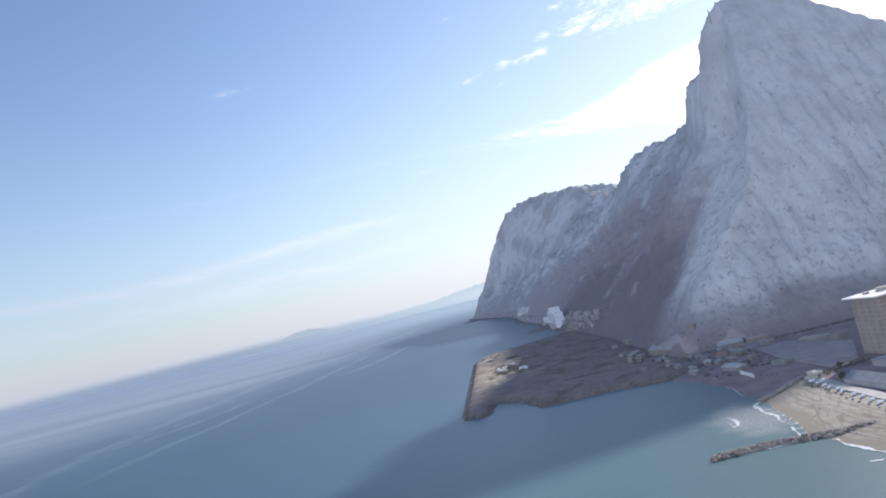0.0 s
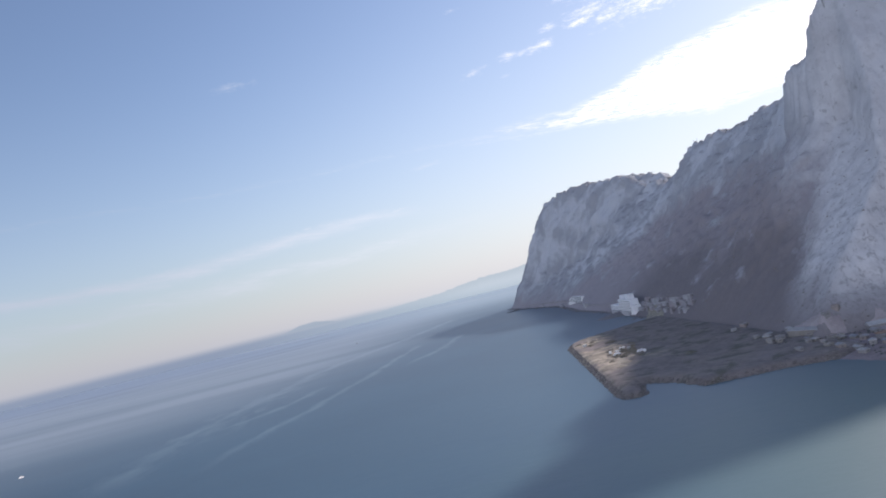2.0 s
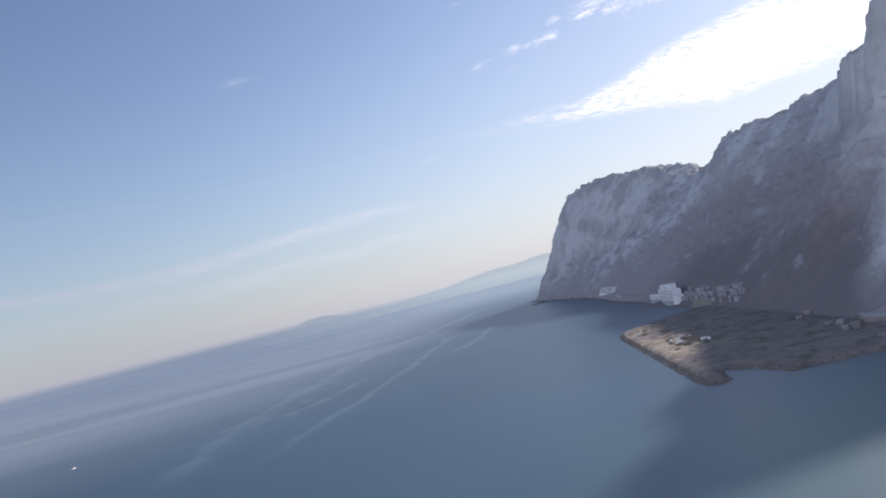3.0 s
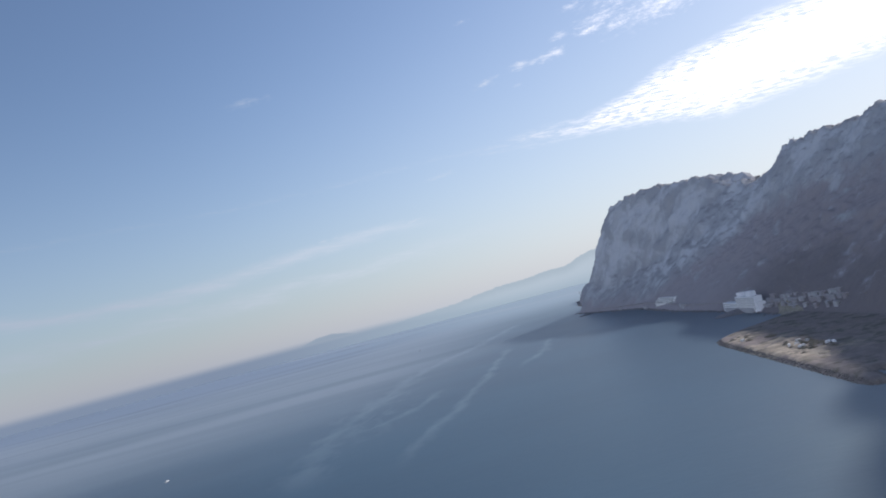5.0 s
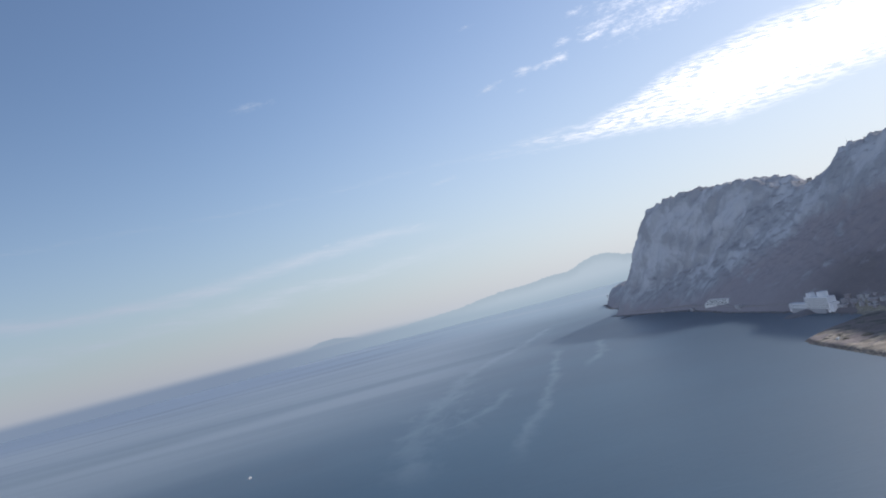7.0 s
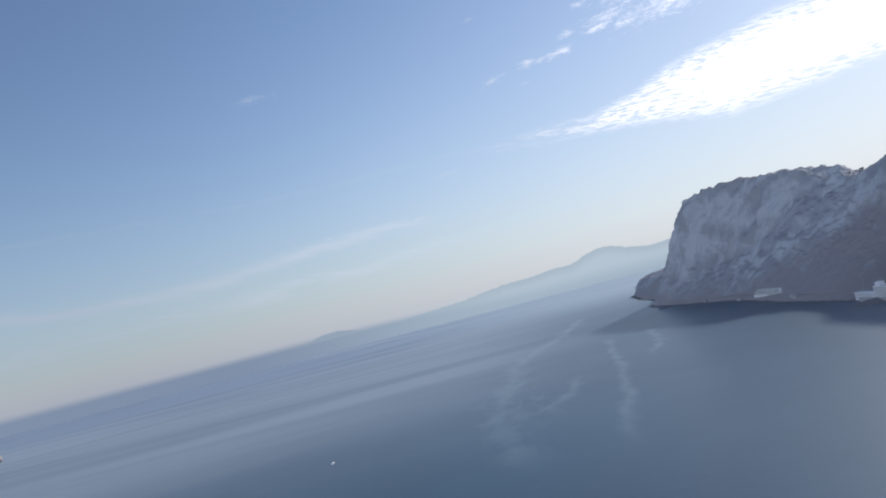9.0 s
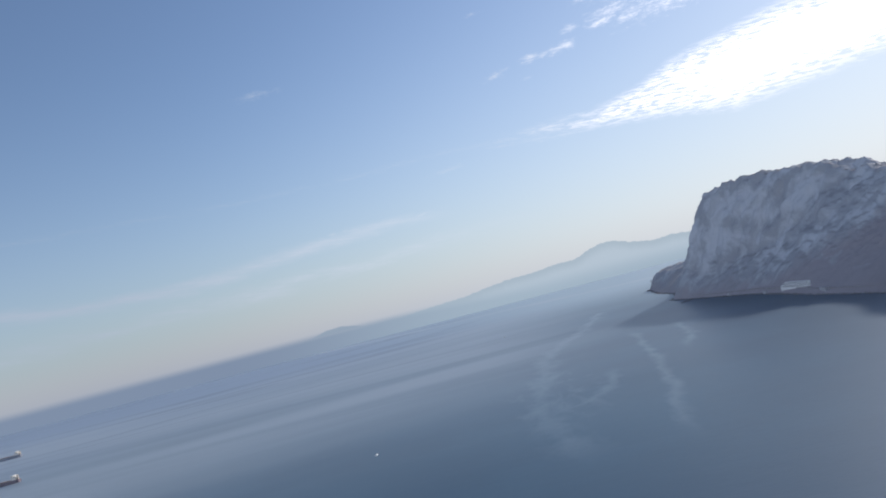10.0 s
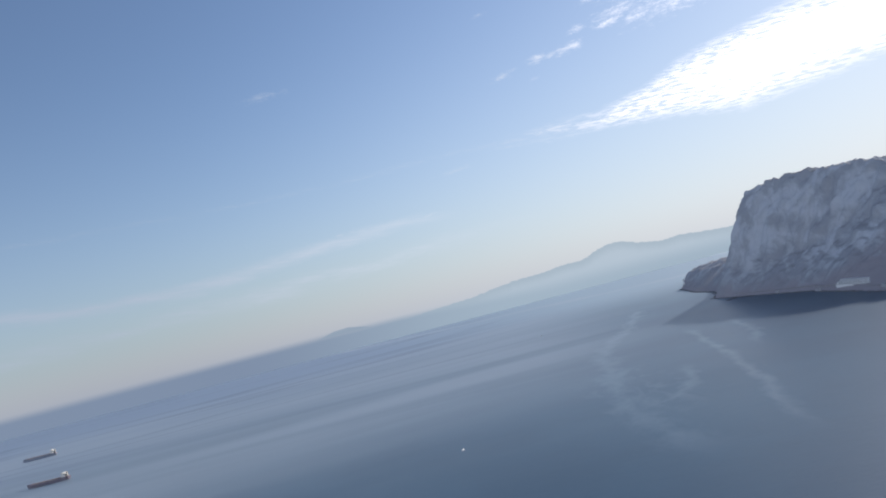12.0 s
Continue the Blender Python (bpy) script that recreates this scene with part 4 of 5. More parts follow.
VANS = [(232.6 - 0.098 * (480 - v) + 0.5 * math.sin(v), v) for v in (483, 474, 464, 456, 446, 439, 425, 416, 405, 396, 387, 378)]
CARS = [(228.0 - 0.1 * (480 - v) + 0.8 * math.sin(v * 1.7), v) for v in (472, 466, 455, 449, 440, 433, 424, 417, 409, 399, 388, 380)] + [(226, 546), (228, 541), (230, 536), (232, 531)]
for van, places in ((True, VANS), (False, CARS)):
    first = None
    for i, (x, y) in enumerate(places):
        m = pose(x * K, y * K, (low_ground(x, y) + 0.25) * K, 0, 0, (20 if van else 95) + (i * 37 % 11) - 5) @ Matrix.Diagonal((0.92, 0.92, 0.8, 1) if van else (0.72, 0.72, 0.66, 1))
        if first is None:
            first = vehicle(van)
            first.matrix_basis = m
            tagged(first, "white van parked beside the beach road" if van else "dark car parked on the sand", "van" if van else "car", "parked vehicles by the beach")
        else:
            copy_thing(first, m)
    if van:
        for x, y, a in ((88, 921, 30), (92, 914, 80), (63, 940, 10)):
            tagged(copy_thing(first, pose(x * K, y * K, 5.4 * K, 0, 0, a) @ Matrix.Diagonal((2.2, 1.9, 2.0, 1))), "white lorry standing beside the rubble heaps", "lorry", "plant on the made ground").name = "lorry"


# ---- rocks ----
def stone_shape(seed, rx=1.0, ry=1.0, rz=0.75):
    """A broken block: a rough ball of twenty faces."""
    g = (1 + 5 ** 0.5) / 2
    v = [(-1, g, 0), (1, g, 0), (-1, -g, 0), (1, -g, 0), (0, -1, g), (0, 1, g), (0, -1, -g), (0, 1, -g), (g, 0, -1), (g, 0, 1), (-g, 0, -1), (-g, 0, 1)]
    f = [(0, 11, 5), (0, 5, 1), (0, 1, 7), (0, 7, 10), (0, 10, 11), (1, 5, 9), (5, 11, 4), (11, 10, 2), (10, 7, 6), (7, 1, 8), (3, 9, 4), (3, 4, 2), (3, 2, 6), (3, 6, 8), (3, 8, 9), (4, 9, 5), (2, 4, 11), (6, 2, 10), (8, 6, 7), (9, 8, 1)]
    r = random.Random(seed)
    out = []
    for x, y, z in v:
        s = 0.53 * (0.72 + 0.5 * r.random())
        out.append((x * s * rx, y * s * ry, z * s * rz))
    return out, f


STONES = [stone_shape(i) for i in range(8)]


def scatter(name, places, mat, shapes=None, squash=1.0):
    """Many stones or tufts joined in one mesh: places of x, y, z, size."""
    r = random.Random(11)
    shapes = shapes or STONES
    V, F, n = [], [], 0
    base = [(np.array(v), np.array(f)) for v, f in shapes]
    for x, y, z, s in places:
        v, f = base[r.randrange(len(base))]
        a = r.random() * 6.283
        c, d = math.cos(a) * s, math.sin(a) * s
        V.append(np.stack([x + v[:, 0] * c - v[:, 1] * d, y + v[:, 0] * d + v[:, 1] * c, z + v[:, 2] * s * squash], 1))
        F.append(f + n)
        n += len(v)
    return link(name, np.concatenate(V), np.concatenate(F).tolist(), mat)


# the groyne, stone by stone
rng = random.Random(5)
groyne = tagged(thing("groyne", 162, 381, 0), "rock groyne of rough brown boulders running into the sea", "groyne")
stone_meshes = []
for i, (v, f) in enumerate(STONES):
    me = bpy.data.meshes.new("boulder")
    me.from_pydata((np.array(v) * K).tolist(), [], f)
    me.materials.append(BOULDER)
    stone_meshes.append(me)
for i in range(290):
    u = rng.random()
    cx, cy = 123 + 84 * u, 383.5 - 8 * u + 3 * math.sin(u * 5)
    half = 3.2 + 3.0 * max(0, u - 0.5)
    o = rng.uniform(-1, 1)
    size = rng.uniform(1.1, 2.3)
    ob = new("boulder", stone_meshes[i % 8])
    ob.parent = groyne
    ob.matrix_basis = pose((cx - 162) * K, (cy + o * half - 381) * K, (0.0 + 1.2 * (1 - o * o) + 3.0 * max(0, u - 0.7)) * K, rng.uniform(0, 40), rng.uniform(0, 40), rng.uniform(0, 360)) @ Matrix.Diagonal((size, size * rng.uniform(0.7, 1.1), size * 0.8, 1))
link("core", *prism([(-38.5, 2.6), (-37, 1), (44, -8), (46, -6), (44, -3), (-36, 4.5)], -2, 0.7, -0.05), BOULDER, groyne)

# armour along the made ground
arm = []
for (ax, ay), (bx, by) in zip(FILL_EDGE, FILL_EDGE[1:] + FILL_EDGE[:1]):
    if min(ax, bx) > 215:
        continue
    ln_ = math.hypot(bx - ax, by - ay)
    for k in range(int(ln_ * 2.2)):
        u, o = rng.random(), rng.uniform(-3, 7)
        nx_, ny_ = -(by - ay) / ln_, (bx - ax) / ln_
        px, py = ax + (bx - ax) * u + nx_ * o, ay + (by - ay) * u + ny_ * o
        d = float(inside_distance(np.array([px]), np.array([py]), FILL_EDGE)[0])
        zz = 5.2 * float(smooth01(np.array(d / 11))) if d > 0 else d * 0.5
        arm.append((px, py, zz - 0.2, rng.uniform(0.7, 1.7)))
tagged(scatter("armour_stone", arm, ARMOUR), "dark rock armour along the edge of the made ground", "rock armour", kind="stuff")

# a revetment between the sand and the shaded ground
rev = []
for i in range(150):
    u = rng.random()
    rev.append((193 + 44 * u + rng.gauss(0, 0.8), 478 + 23 * u + rng.gauss(0, 1.1), low_ground(193 + 44 * u, 478 + 23 * u) + rng.uniform(0.1, 0.8), rng.uniform(0.7, 1.5)))
tagged(scatter("revetment", rev, BOULDER), "low revetment of grey stones across the beach", "revetment", kind="stuff")

pv, pf = [], []
for i in range(13):
    u = i / 12
    x, y = 194 + 44 * u, 481 + 23 * u
    z = low_ground(x, y) + 0.9
    pv += [(x - 0.6, y + 0.2, z - 1.5), (x - 0.6, y + 0.2, z), (x + 0.4, y + 2.2, z), (x + 0.4, y + 2.2, z - 1.5)]
for i in range(12):
    for k in range(3):
        a = i * 4 + k
        pf.append((a, a + 4, a + 5, a + 1))
tagged(link("footpath", pv, pf, ASPHALT), "pale footpath along the stone revetment", "path", kind="structure")
low_wall = tagged(thing("low_wall", 221.5, 560, 3.2, 88), "low white boundary wall beside the shaded yard", "wall")
part("wall_body", slab(0, 0, 26, 0.9, -1, 1.5, 0.1), WHITE, low_wall)
part("coping", slab(0, 0, 26.4, 1.3, 1.5, 1.75, 0.1), WHITE, low_wall)

# rubble along the foot of the rock and the spits off the headland
foot = []
for i in range(2600):
    y = rng.uniform(1300, 4250)
    sxx = np.interp(y, SECTIONS[:, 0], SECTIONS[:, 5])
    foot.append((sxx + rng.gauss(-6, 7), y, rng.uniform(-0.8, 0.8), rng.uniform(1.0, 3.2)))
for (ax, ay), (bx, by), wd in (((92, 2801), (136, 2829), 4),):
    for i in range(160):
        u = rng.random()
        foot.append((ax + (bx - ax) * u + rng.gauss(0, wd * 0.4), ay + (by - ay) * u + rng.gauss(0, wd * 0.4), rng.uniform(0, 1.5) + u, rng.uniform(1.5, 3.5)))
tagged(scatter("shore_rubble", foot, SHOREROCK), "tumbled dark boulders along the foot of the cliffs", "boulders", kind="stuff")

# scrub over the slopes, thin on the walls
tufts = []
flat = np.argwhere((steep < 2.6) & (RZ > 14) & (RX < 660))
rng2 = np.random.default_rng(3)
for j, i in flat[rng2.permutation(len(flat))[:6500]]:
    p, st = P[j, i], steep[j, i]
    if rng2.random() > (1.0 if st < 1.2 else 0.25) or (p[1] - 712 < 2.0 * (p[0] - 215) and rng2.random() > 0.12):
        continue
    if lumps[j, i] + 0.5 * crag[j, i] < -0.15 or (p[1] > 1500 and rng2.random() < 0.96):
        continue
    jx, jy = rng2.uniform(-1, 1, 2)
    q = P[j, i] + 0.5 * jx * (P[j, max(i - 1, 0)] - P[j, i]) * 1.0 + 0.5 * jy * (P[max(j - 1, 0), i] - P[j, i])
    tufts.append((q[0], q[1], q[2] + 0.2, float(rng2.uniform(0.6, 1.7))))
tagged(scatter("scrub", tufts, SCRUB, squash=0.8), "low dark scrub over the rock's slopes and ledges", "scrub", kind="stuff")
bushes = []
crest = np.argwhere((RZ > np.interp(RY, SECTIONS[:, 0], SECTIONS[:, 2]) - 6) & (RX < 680) & (RY > 1120))
for j, i in crest[rng2.permutation(len(crest))[:900]]:
    p = P[j, i]
    bushes.append((p[0] + rng2.uniform(-2, 2), p[1] + rng2.uniform(-3, 3), p[2] + 0.3, float(rng2.uniform(0.8, 2.4))))
tagged(scatter("ridge_bushes", bushes, LEAF, squash=0.8), "dark evergreen bushes along the ridge of the rock", "bushes", kind="stuff")

# dark gardens and hedges between the houses under the wall
green = []
for i in range(520):
    q = rng.random()
    if q < 0.45:
        x, y = 200 + 75 * rng.random(), 575 + 150 * rng.random()
    elif q < 0.7:
        u = rng.random()
        x, y = 300 + 130 * u + rng.gauss(0, 3), 690 - 6 * u + rng.gauss(0, 3)
    elif q < 0.88:
        u = rng.random()
        x, y = 246 + 40 * u + rng.gauss(0, 2.5), 500 + 6 * u + rng.gauss(0, 3)
    else:
        x, y = 180 + 50 * rng.random(), 720 + 120 * rng.random()
    green.append((x, y, max(ground_z(x, y), 4.5 if x < 205 else 0) + 0.3, rng.uniform(0.6, 1.7)))
tagged(scatter("garden_bushes", green, LEAF, squash=0.8), "dark garden bushes and hedges between the low houses", "bushes", kind="stuff")

# ---- made ground: heaps, containers, plant ----
def heap(name, x, y, r, h, mat, label):
    n, rings = 18, 6
    rr = random.Random(int(x * 7 + y))
    v = [(0, 0, h)]
    for k in range(1, rings + 1):
        for a in range(n):
            q = k / rings
            wob = 1 + 0.25 * (noise.noise(Vector((math.cos(6.283 * a / n) * 1.5 + x, math.sin(6.283 * a / n) * 1.5 + y, q))) )
            v.append((math.cos(6.283 * a / n) * r * q * wob, math.sin(6.283 * a / n) * r * 0.75 * q * wob, h * (1 - q) ** 0.9 * (1 + 0.3 * (rr.random() - 0.5)) - (1.5 if k == rings else 0)))
    f = [(0, 1 + a, 1 + (a + 1) % n) for a in range(n)]
    for k in range(rings - 1):
        for a in range(n):
            p, q = 1 + k * n + a, 1 + k * n + (a + 1) % n
            f.append((p, p + n, q + n, q))
    ob = link(name, v, f, mat, smooth=True)
    ob.matrix_world = pose(x * K, y * K, 4.6 * K)
    return tagged(ob, label, "heap", "heaps on the made ground")


HEAPSAND = plain("heap_sand", (0.40, 0.33, 0.24), (0.50, 0.42, 0.32), 1.0, 0.95, relief=0.2)
HEAPDARK = plain("heap_rubble", (0.10, 0.09, 0.065), (0.20, 0.18, 0.14), 1.0, 0.95, relief=0.3)
for x, y, r, h, m_, lab in [(62, 985, 9, 4, HEAPDARK, "heap of dark rubble"), (70, 1000, 7, 3.2, HEAPDARK, "heap of dark rubble"), (66, 960, 10, 3, HEAPSAND, "low heap of pale sand"), (78, 978, 8, 4, HEAPDARK, "heap of dark rubble"),
                            (58, 1128, 9, 3.6, HEAPSAND, "low heap of pale sand"), (62, 1108, 7, 3, HEAPDARK, "heap of dark rubble"), (84, 1050, 12, 2.4, HEAPSAND, "low heap of pale sand"), (52, 1150, 8, 3, HEAPDARK, "heap of dark rubble"),
                            (74, 935, 8, 3, HEAPDARK, "heap of dark rubble"), (118, 820, 12, 3.5, HEAPDARK, "heap of dark rubble"), (66, 918, 7, 3.4, HEAPDARK, "heap of dark rubble"), (84, 950, 9, 4.2, HEAPDARK, "heap of dark rubble"), (90, 968, 7, 3.6, HEAPDARK, "heap of dark rubble"), (72, 905, 8, 2.6, HEAPSAND, "low heap of pale sand"),
                            (80, 915, 6, 3.0, HEAPDARK, "heap of dark rubble"), (70, 1140, 7, 2.8, HEAPDARK, "heap of dark rubble"), (84, 1160, 8, 3.0, HEAPSAND, "low heap of pale sand"), (96, 1168, 7, 3.0, HEAPDARK, "heap of dark rubble"), (56, 870, 9, 2.4, HEAPSAND, "low heap of pale sand"), (60, 930, 8, 3.8, HEAPDARK, "heap of dark rubble"), (76, 962, 9, 4.4, HEAPDARK, "heap of dark rubble"), (88, 938, 8, 3.4, HEAPDARK, "heap of dark rubble"), (56, 955, 7, 3.0, HEAPDARK, "heap of dark rubble"), (82, 895, 7, 3.0, HEAPDARK, "heap of dark rubble"), (96, 990, 9, 3.6, HEAPDARK, "heap of dark rubble"), (102, 1020, 10, 4.0, HEAPDARK, "heap of dark rubble"), (76, 1152, 8, 3.2, HEAPDARK, "heap of dark rubble"), (66, 1160, 6, 2.6, HEAPDARK, "heap of dark rubble"), (46, 900, 6, 2.2, HEAPDARK, "heap of dark rubble"), (44, 845, 8, 2.2, HEAPSAND, "low heap of pale sand"), (92, 1100, 11, 3, HEAPDARK, "heap of dark rubble")]:
    heap("rubble_heap" if m_ is HEAPDARK else "sand_heap", x, y, r, h, m_, lab + " on the made ground")


def container(x, y, turn, mat, label):
    ob = tagged(thing("container", x, y, 5.0, turn), label, "container", "containers on the made ground")
    part("body", slab(0, 0, 7, 3, -0.6, 3.0, 0.1), mat, ob)
    for i in range(7):
        part("rib", slab(-3 + i, -1.56, 0.3, 0.12, 0.0, 2.9, 0.02), mat, ob)
    part("door", slab(3.53, 0, 0.1, 2.6, 0.1, 2.8, 0.02), STEEL, ob)


for x, y, turn, mat, lab in [(70, 968, 20, WHITE, "white steel container among rubble heaps"), (61, 972, 70, WHITE, "white steel container among rubble heaps"), (82, 990, 10, WHITE, "white steel container among rubble heaps"), (88, 975, 100, ROOFPALE, "pale grey steel container among rubble heaps"), (56, 1118, 40, WHITE, "white steel container among rubble heaps"), (205, 905, 15, ROOFPALE, "pale grey steel container among rubble heaps")]:
    container(x, y, turn, mat, lab)

# ---- the bay: hotel on its crag, village, terraces ----
hotel_crag = heap("crag", 232, 1560, 70, 11, SHOREROCK, "dark rocky crag under the hotel")
hotel_crag.matrix_world = pose(232 * K, 1560 * K, -1.0 * K)
tagged(hotel_crag, "", "crag", "crag")


def hotel():
    ob = tagged(thing("hotel", 236, 1560, 6, -90), "long white stepped seafront hotel on a rocky crag", "hotel")
    part("low_wing", slab(-47, 0, 84, 15, -8, 13), HOTELWHITE, ob)
    part("main_wing", slab(44, 0, 98, 18, -8, 27), HOTELWHITE, ob)
    part("tower_wing", slab(6, 2, 16, 13, 27, 35), HOTELWHITE, ob)
    part("stair_tower", slab(58, 2, 24, 13, 27, 37), HOTELWHITE, ob)
    part("end_wing", slab(99, 1, 12, 15, -8, 15), HOTELWHITE, ob)
    part("terrace", slab(10, -11, 150, 6, -9, 3), VILLAGE[1], ob, "pale grey terrace wall")
    for s in range(7):
        for i in range(16):
            part("balcony", slab(-1 + i * 6, -9.5, 5.0, 1.0, s * 3.6 + 0.6, s * 3.6 + 1.5, 0.05), WHITE, ob)
            part("window", slab(-1 + i * 6, -9.03, 3.6, 0.14, s * 3.6 + 1.6, s * 3.6 + 2.9, 0.02), DULLGLASS, ob)
    for s in range(3):
        for i in range(13):
            part("window", slab(-84 + i * 6, -7.53, 3.4, 0.14, s * 3.7 + 1.4, s * 3.7 + 2.9, 0.02), DULLGLASS, ob)


hotel()
rng = random.Random(8)
for i in range(66):
    row, u = i % 3, (i // 3) / 21.0
    x, y = 241 + 8.5 * row + rng.uniform(-2, 2), 1165 + 290 * u + rng.uniform(-6, 6)
    if rng.random() < 0.15 + 0.35 * (0.3 < u < 0.6):
        continue
    tone = rng.randrange(3)
    building("village_house", x, y, rng.uniform(8, 14), rng.uniform(5.5, 8), rng.uniform(2.6, 5.0), 90 + rng.uniform(-9, 9), VILLAGE[tone], VILLAGE[(tone + 1) % 2], ["grey", "pale grey", "mauve-grey"][tone] + " rendered village house above the bay", "house", rng.random() < 0.3, 2, z=ground_z(x, y), group="village houses above the bay", base=-6.0)


def terraces():
    """Long stepped apartment block on the shore below the cliffs."""
    ob = tagged(thing("apartment_block", 244, 2145, 17, 92), "long white stepped apartment block on the shore", "apartment block")
    for k in range(4):
        l = 180 - k * 14
        part("storey", slab(0, -k * 2.2, l, 12, k * 3.6 - (12 if k == 0 else 0), k * 3.6 + 3.6), WHITE, ob)
        for i in range(int(l / 10)):
            part("window", slab(-l / 2 + 5 + i * 10, -k * 2.2 + 6.05, 6, 0.14, k * 3.6 + 0.9, k * 3.6 + 2.8, 0.02), GLASS, ob)


terraces()

# the coast road on its retaining wall above the shore
cv, cf = [], []
for i in range(36):
    y = 1565 + i * 38
    x = float(np.interp(y, SECTIONS[:, 0], SECTIONS[:, 5])) + 13
    z = ground_z(x, y) + 0.8
    cv += [(x - 3.5, y, z - 9), (x - 3.5, y, z + 0.3), (x - 3.0, y, z + 0.3), (x - 3.0, y, z), (x + 3.5, y, z), (x + 3.5, y, z - 3)]
for i in range(35):
    for k in range(5):
        a = i * 6 + k
        cf.append((a, a + 1, a + 7, a + 6))
tagged(link("coast_road", cv, cf, ROADGREY), "grey coast road on a retaining wall along the shore", "road", kind="structure")
for x, y, l, h in ((232, 1960, 40, 7), (228, 2340, 30, 6), (205, 2600, 22, 6)):
    building("shore_house", x, y, l, 9, h, 85, VILLAGE[1], VILLAGE[0], "low pale grey shore building under the cliffs", "house", False, 2, z=max(2.0, ground_z(x, y) - 1), group="shore buildings", base=-10)

# lighthouse on the far point and the mast on the summit
def lighthouse(x, y, z):
    ob = tagged(thing("lighthouse", x, y, z), "small distant lighthouse on the southern point", "lighthouse")
    ring = lambda r: [(r * math.cos(a), r * math.sin(a)) for a in np.linspace(0, 6.283, 12, endpoint=False)]
    part("tower", prism(ring(4.0), -12, 22, -0.35), WHITE, ob)
    part("gallery", prism(ring(3.4), 22, 23), WHITE, ob)
    part("lantern", prism(ring(2.0), 23, 27), GLASS, ob)
    part("cap", prism(ring(2.3), 27, 29, -0.8), HULLRED, ob)


lighthouse(345, 4190, 26)


def mast(x, y, z):
    ob = tagged(thing("mast", x, y, z), "thin steel mast on the rock's summit", "mast")
    part("pole", slab(0, 0, 0.6, 0.6, -14, 7, 0.1), STEEL, ob)
    part("yard", slab(0, 0, 2.2, 0.5, 3.5, 4.1, 0.1), STEEL, ob)
    part("housing", slab(0, 0, 1.8, 1.6, -12, 0.5, 0.1), STEEL, ob)


mast(444, 932, 397)
mast(609, 1896, 366)
mast(607, 1872, 364)
building("ridge_hut", 601, 2124, 12, 8, 6, 20, DULLGREY, ROOFGREY, "small grey lookout hut on the ridge", "hut", False, 1, z=303, base=-8)


# ---- trees by the road ----
def tree(x, y, h, seed):
    r = random.Random(seed)
    z = low_ground(x, y)
    ob = tagged(thing("tree", x, y, z), "dark leafy tree beside the beach road", "tree", "trees by the road")
    ring = lambda q: [(q * math.cos(a), q * math.sin(a)) for a in np.linspace(0, 6.283, 8, endpoint=False)]
    limbs = [prism(ring(0.35), -1, h * 0.55, -0.4)]
    for k in range(5):
        a = k * 1.26
        v, f = prism(ring(0.16), 0, h * 0.4, -0.5)
        limbs.append(([(p + c * 0.7 * math.cos(a), q + c * 0.7 * math.sin(a), c * 0.8 + h * 0.4) for p, q, c in v], f))
    part("trunk", join(*limbs), BARK, ob)
    V, F = [], []
    for k in range(420):
        d = Vector((r.gauss(0, 1), r.gauss(0, 1), r.gauss(0, 0.8))).normalized() * r.uniform(0.55, 1.0) * h * 0.36
        c = Vector((0, 0, h * 0.72)) + d * (1 + 0.35 * noise.noise(d * 0.6))
        e1 = Vector((r.gauss(0, 1), r.gauss(0, 1), r.gauss(0, 1))).normalized() * 0.55
        e2 = e1.orthogonal().normalized() * 0.4
        n = len(V)
        V += [tuple(c - e1), tuple(c + e2), tuple(c + e1), tuple(c - e2)]
        F.append((n, n + 1, n + 2, n + 3))
    part("crown", (V, F), LEAF, ob)


for i, (x, y, h) in enumerate(((242, 461, 6.5), (262, 500, 4.5))):
    tree(x, y, h, i)


# ---- surf ----
def surf(path, width, seed):
    r = random.Random(seed)
    V, F = [], []
    pts = []
    for (ax, ay), (bx, by) in zip(path, path[1:]):
        n = max(2, int(math.hypot(bx - ax, by - ay) / 1.2))
        pts += [(ax + (bx - ax) * k / n, ay + (by - ay) * k / n) for k in range(n)]
    for k, (x, y) in enumerate(pts):
        x2, y2 = pts[min(k + 1, len(pts) - 1)]
        x1, y1 = pts[max(k - 1, 0)]
        dx, dy = x2 - x1, y2 - y1
        q = math.hypot(dx, dy) or 1
        nx_, ny_ = -dy / q, dx / q
        w0 = width * (0.5 + 0.9 * noise.noise(Vector((x * 0.13, y * 0.13, seed))))
        off = 2.0 * noise.noise(Vector((x * 0.07, y * 0.07, seed + 9)))
        for s in (-1, 1):
            o = off + s * max(0.25, w0) + r.uniform(-0.25, 0.25)
            V.append((x + nx_ * o, y + ny_ * o, 0.22 + (0.12 if s > 0 else 0)))
    for k in range(len(pts) - 1):
        F.append((2 * k, 2 * k + 1, 2 * k + 3, 2 * k + 2))
    ob = link("surf", V, F, FOAM)
    return tagged(ob, "white broken surf along the beach", "surf", kind="stuff")


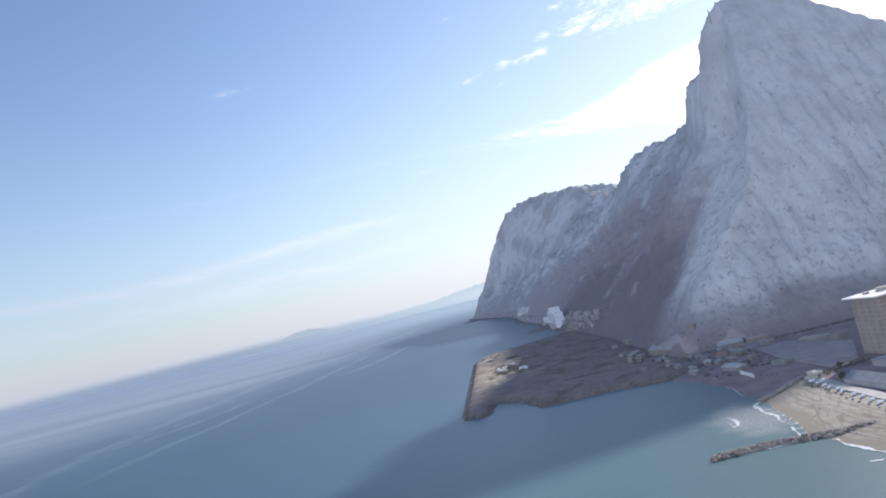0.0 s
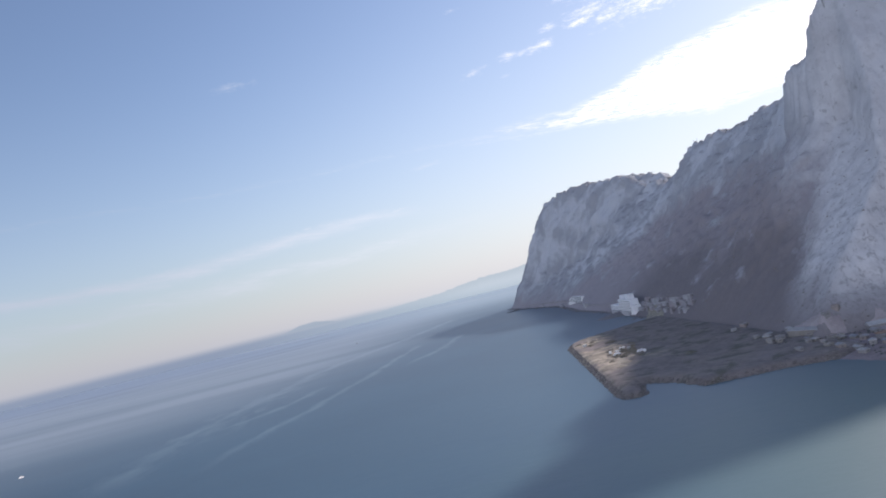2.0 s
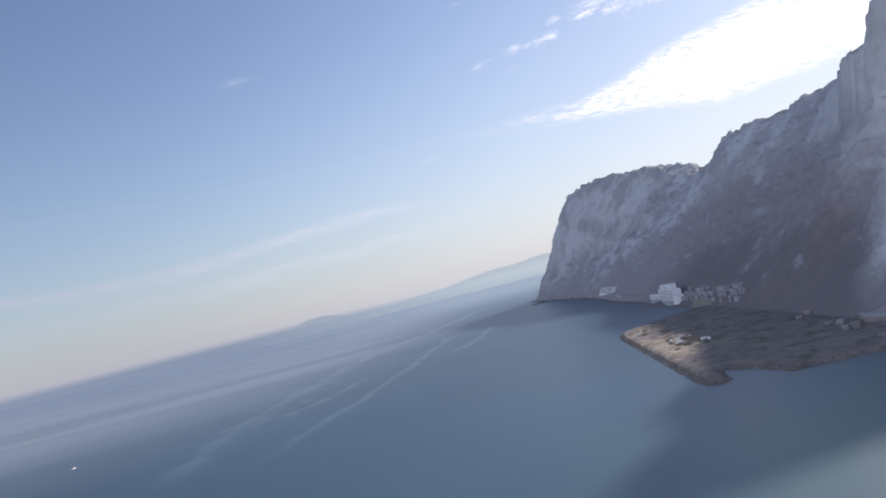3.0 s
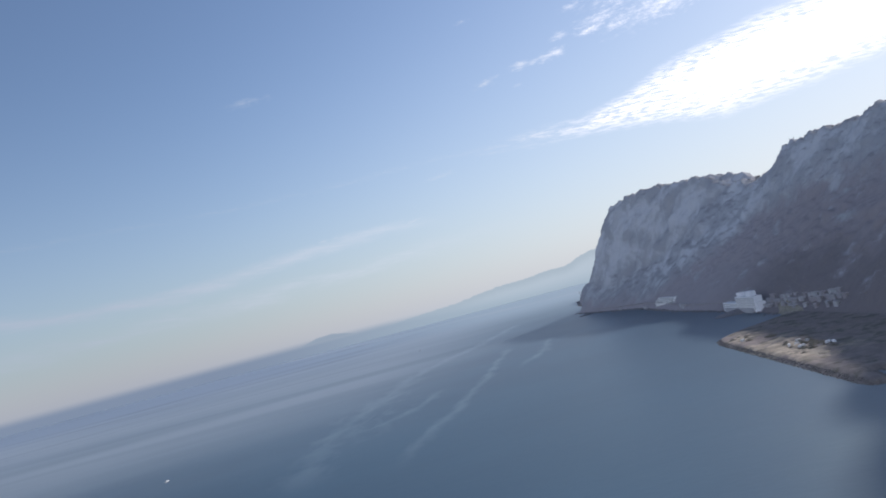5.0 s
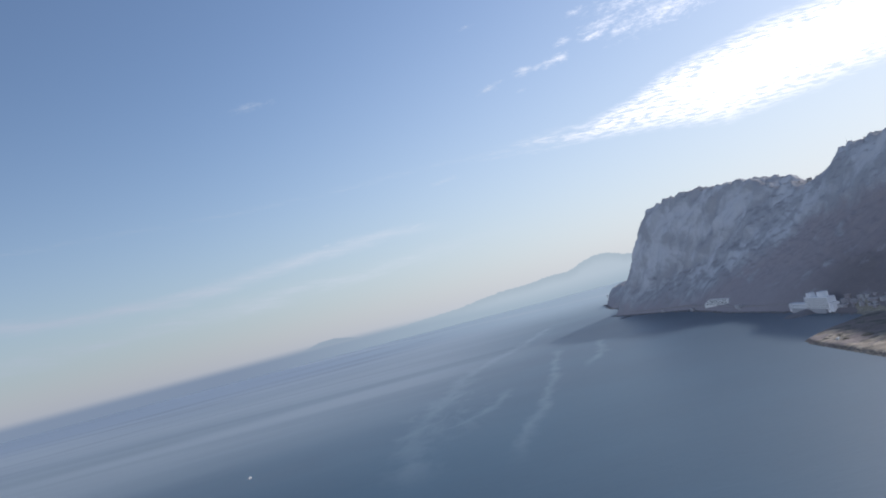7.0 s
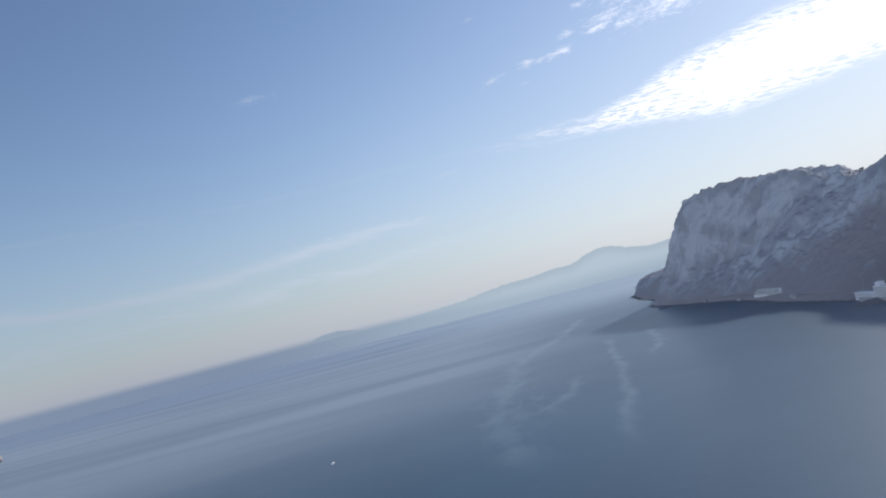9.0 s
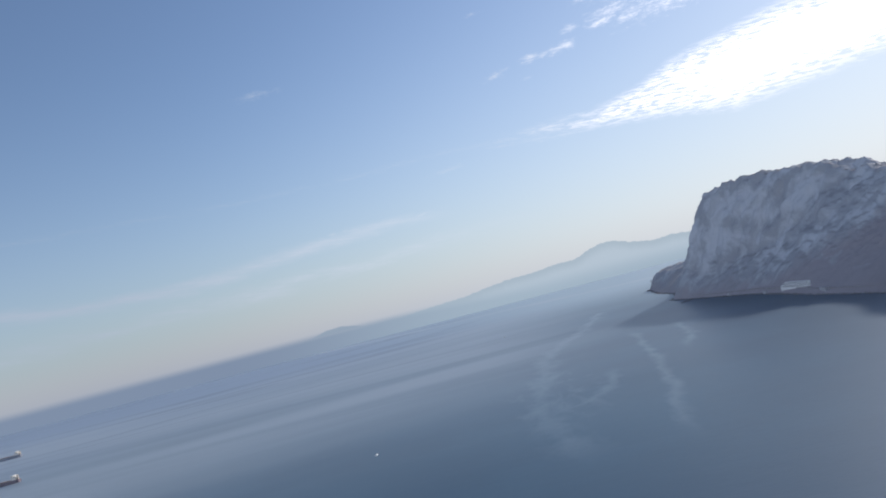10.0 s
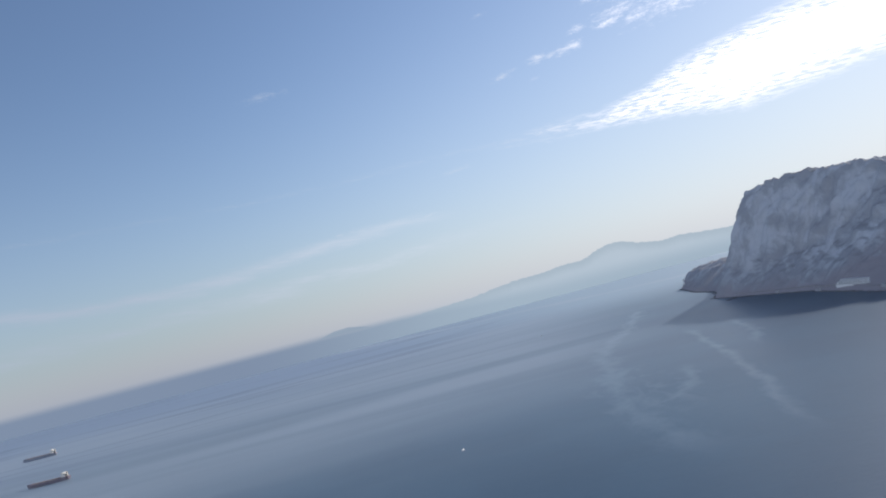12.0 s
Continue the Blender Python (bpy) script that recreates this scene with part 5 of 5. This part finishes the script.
surf([(197, 478), (190, 476), (186, 472), (184, 454), (183, 436), (179, 417)], 1.7, 1)
surf([(178.5, 408), (176, 400), (174.5, 394), (172, 382)], 1.5, 2)
surf([(162.5, 461), (164, 454), (161, 441), (159, 434)], 2.4, 3)
surf([(159, 446), (157, 438), (156.5, 433)], 1.6, 10)
surf([(181, 367), (179, 356), (182, 348), (183, 339), (185, 332), (187, 320), (185, 300)], 1.9, 4)
surf([(173, 325), (180, 324)], 1.2, 5)
for k in range(8):
    # backwash: short curved fingers of foam between the breaking line and the sand
    y0 = 390 + 11 * k
    x0 = float(np.interp(y0, [382, 394, 417, 436, 472], [173, 175.5, 181, 184.5, 187]))
    surf([(x0, y0), (x0 + 2.5, y0 - 1.5), (x0 + 5.5, y0 + 1)], 0.5, 20 + k)
surf([(199, 548), (198, 530), (194, 505)], 0.7, 6)
surf([(38, 1140), (34, 1122)], 1.0, 7)
surf([(30, 1040), (27, 1022)], 1.0, 8)
surf([(150, 380), (163, 378)], 0.7, 9)


# ---- ships and boats ----
def ship(x, y, turn, l, hull_mat, label):
    ob = tagged(thing("ship", x, y, 0, turn), label, "ship", "anchored ships")
    w, d = l * 0.15, l * 0.068
    out = [(-0.5, -0.30), (-0.46, -0.46), (0.30, -0.5), (0.42, -0.36), (0.5, 0.0), (0.42, 0.36), (0.30, 0.5), (-0.46, 0.46), (-0.5, 0.30)]
    poly = [(p * l, q * w) for p, q in out]
    part("hull", prism(poly, -3, d, 0.03), hull_mat, ob)
    part("deck", prism([(p * 0.985, q * 0.97) for p, q in poly], d, d + 0.6), DECK, ob)
    part("forecastle", prism([(0.37 * l, -0.40 * w), (0.43 * l, -0.34 * w), (0.51 * l, 0), (0.43 * l, 0.34 * w), (0.37 * l, 0.40 * w)], d, d + l * 0.022), hull_mat, ob)
    part("superstructure", join(slab(-0.40 * l, 0, l * 0.10, w * 0.9, d, d + l * 0.05), slab(-0.395 * l, 0, l * 0.075, w * 0.7, d + l * 0.05, d + l * 0.08)), SHIPWHITE, ob)
    bridge = part("bridge", slab(-0.385 * l, 0, l * 0.05, w * 0.95, d + l * 0.08, d + l * 0.102), SHIPWHITE, ob)
    part("bridge_window", slab(-0.36 * l, 0, 0.2, w * 0.86, d + l * 0.087, d + l * 0.096, 0.02), GLASS, bridge)
    part("funnel", slab(-0.475 * l, 0, l * 0.025, w * 0.25, d, d + l * 0.10), CREAM, ob)
    part("mast", slab(-0.39 * l, 0, l * 0.006, l * 0.006, d + l * 0.10, d + l * 0.14, 0.05), STEEL, ob)
    part("foremast", slab(0.40 * l, 0, l * 0.006, l * 0.006, d, d + l * 0.085, 0.05), STEEL, ob)
    for k in range(5):
        part("hatch", slab((-0.26 + k * 0.135) * l, 0, l * 0.10, w * 0.6, d + 0.6, d + l * 0.016), DECK, ob)


ship(-2492, 2546, 176, 162, HULLRED, "dark red cargo ship with a white bridge lying at anchor")
ship(-3430, 3990, 178, 198, HULLDARK, "dark blue tanker with a white bridge lying at anchor")


def boat(x, y, turn, l, label):
    ob = tagged(thing("motor_boat", x, y, 0, turn), label, "boat", "small boats")
    w = l * 0.3
    poly = [(-0.5 * l, -0.4 * w), (0.1 * l, -0.5 * w), (0.38 * l, -0.3 * w), (0.52 * l, 0), (0.38 * l, 0.3 * w), (0.1 * l, 0.5 * w), (-0.5 * l, 0.4 * w)]
    part("hull", prism(poly, -0.6, l * 0.12, 0.08), WHITE, ob)
    part("cabin", slab(-0.05 * l, 0, l * 0.4, w * 0.65, l * 0.12, l * 0.25, 0.3, -0.1), WHITE, ob)
    part("windscreen", slab(0.16 * l, 0, 0.15, w * 0.5, l * 0.14, l * 0.22, 0.02), GLASS, ob)


boat(-937, 1292, 75, 11, "small white motor boat on open water")
boat(-585, 3440, 20, 13, "small white motor boat far out on the water")
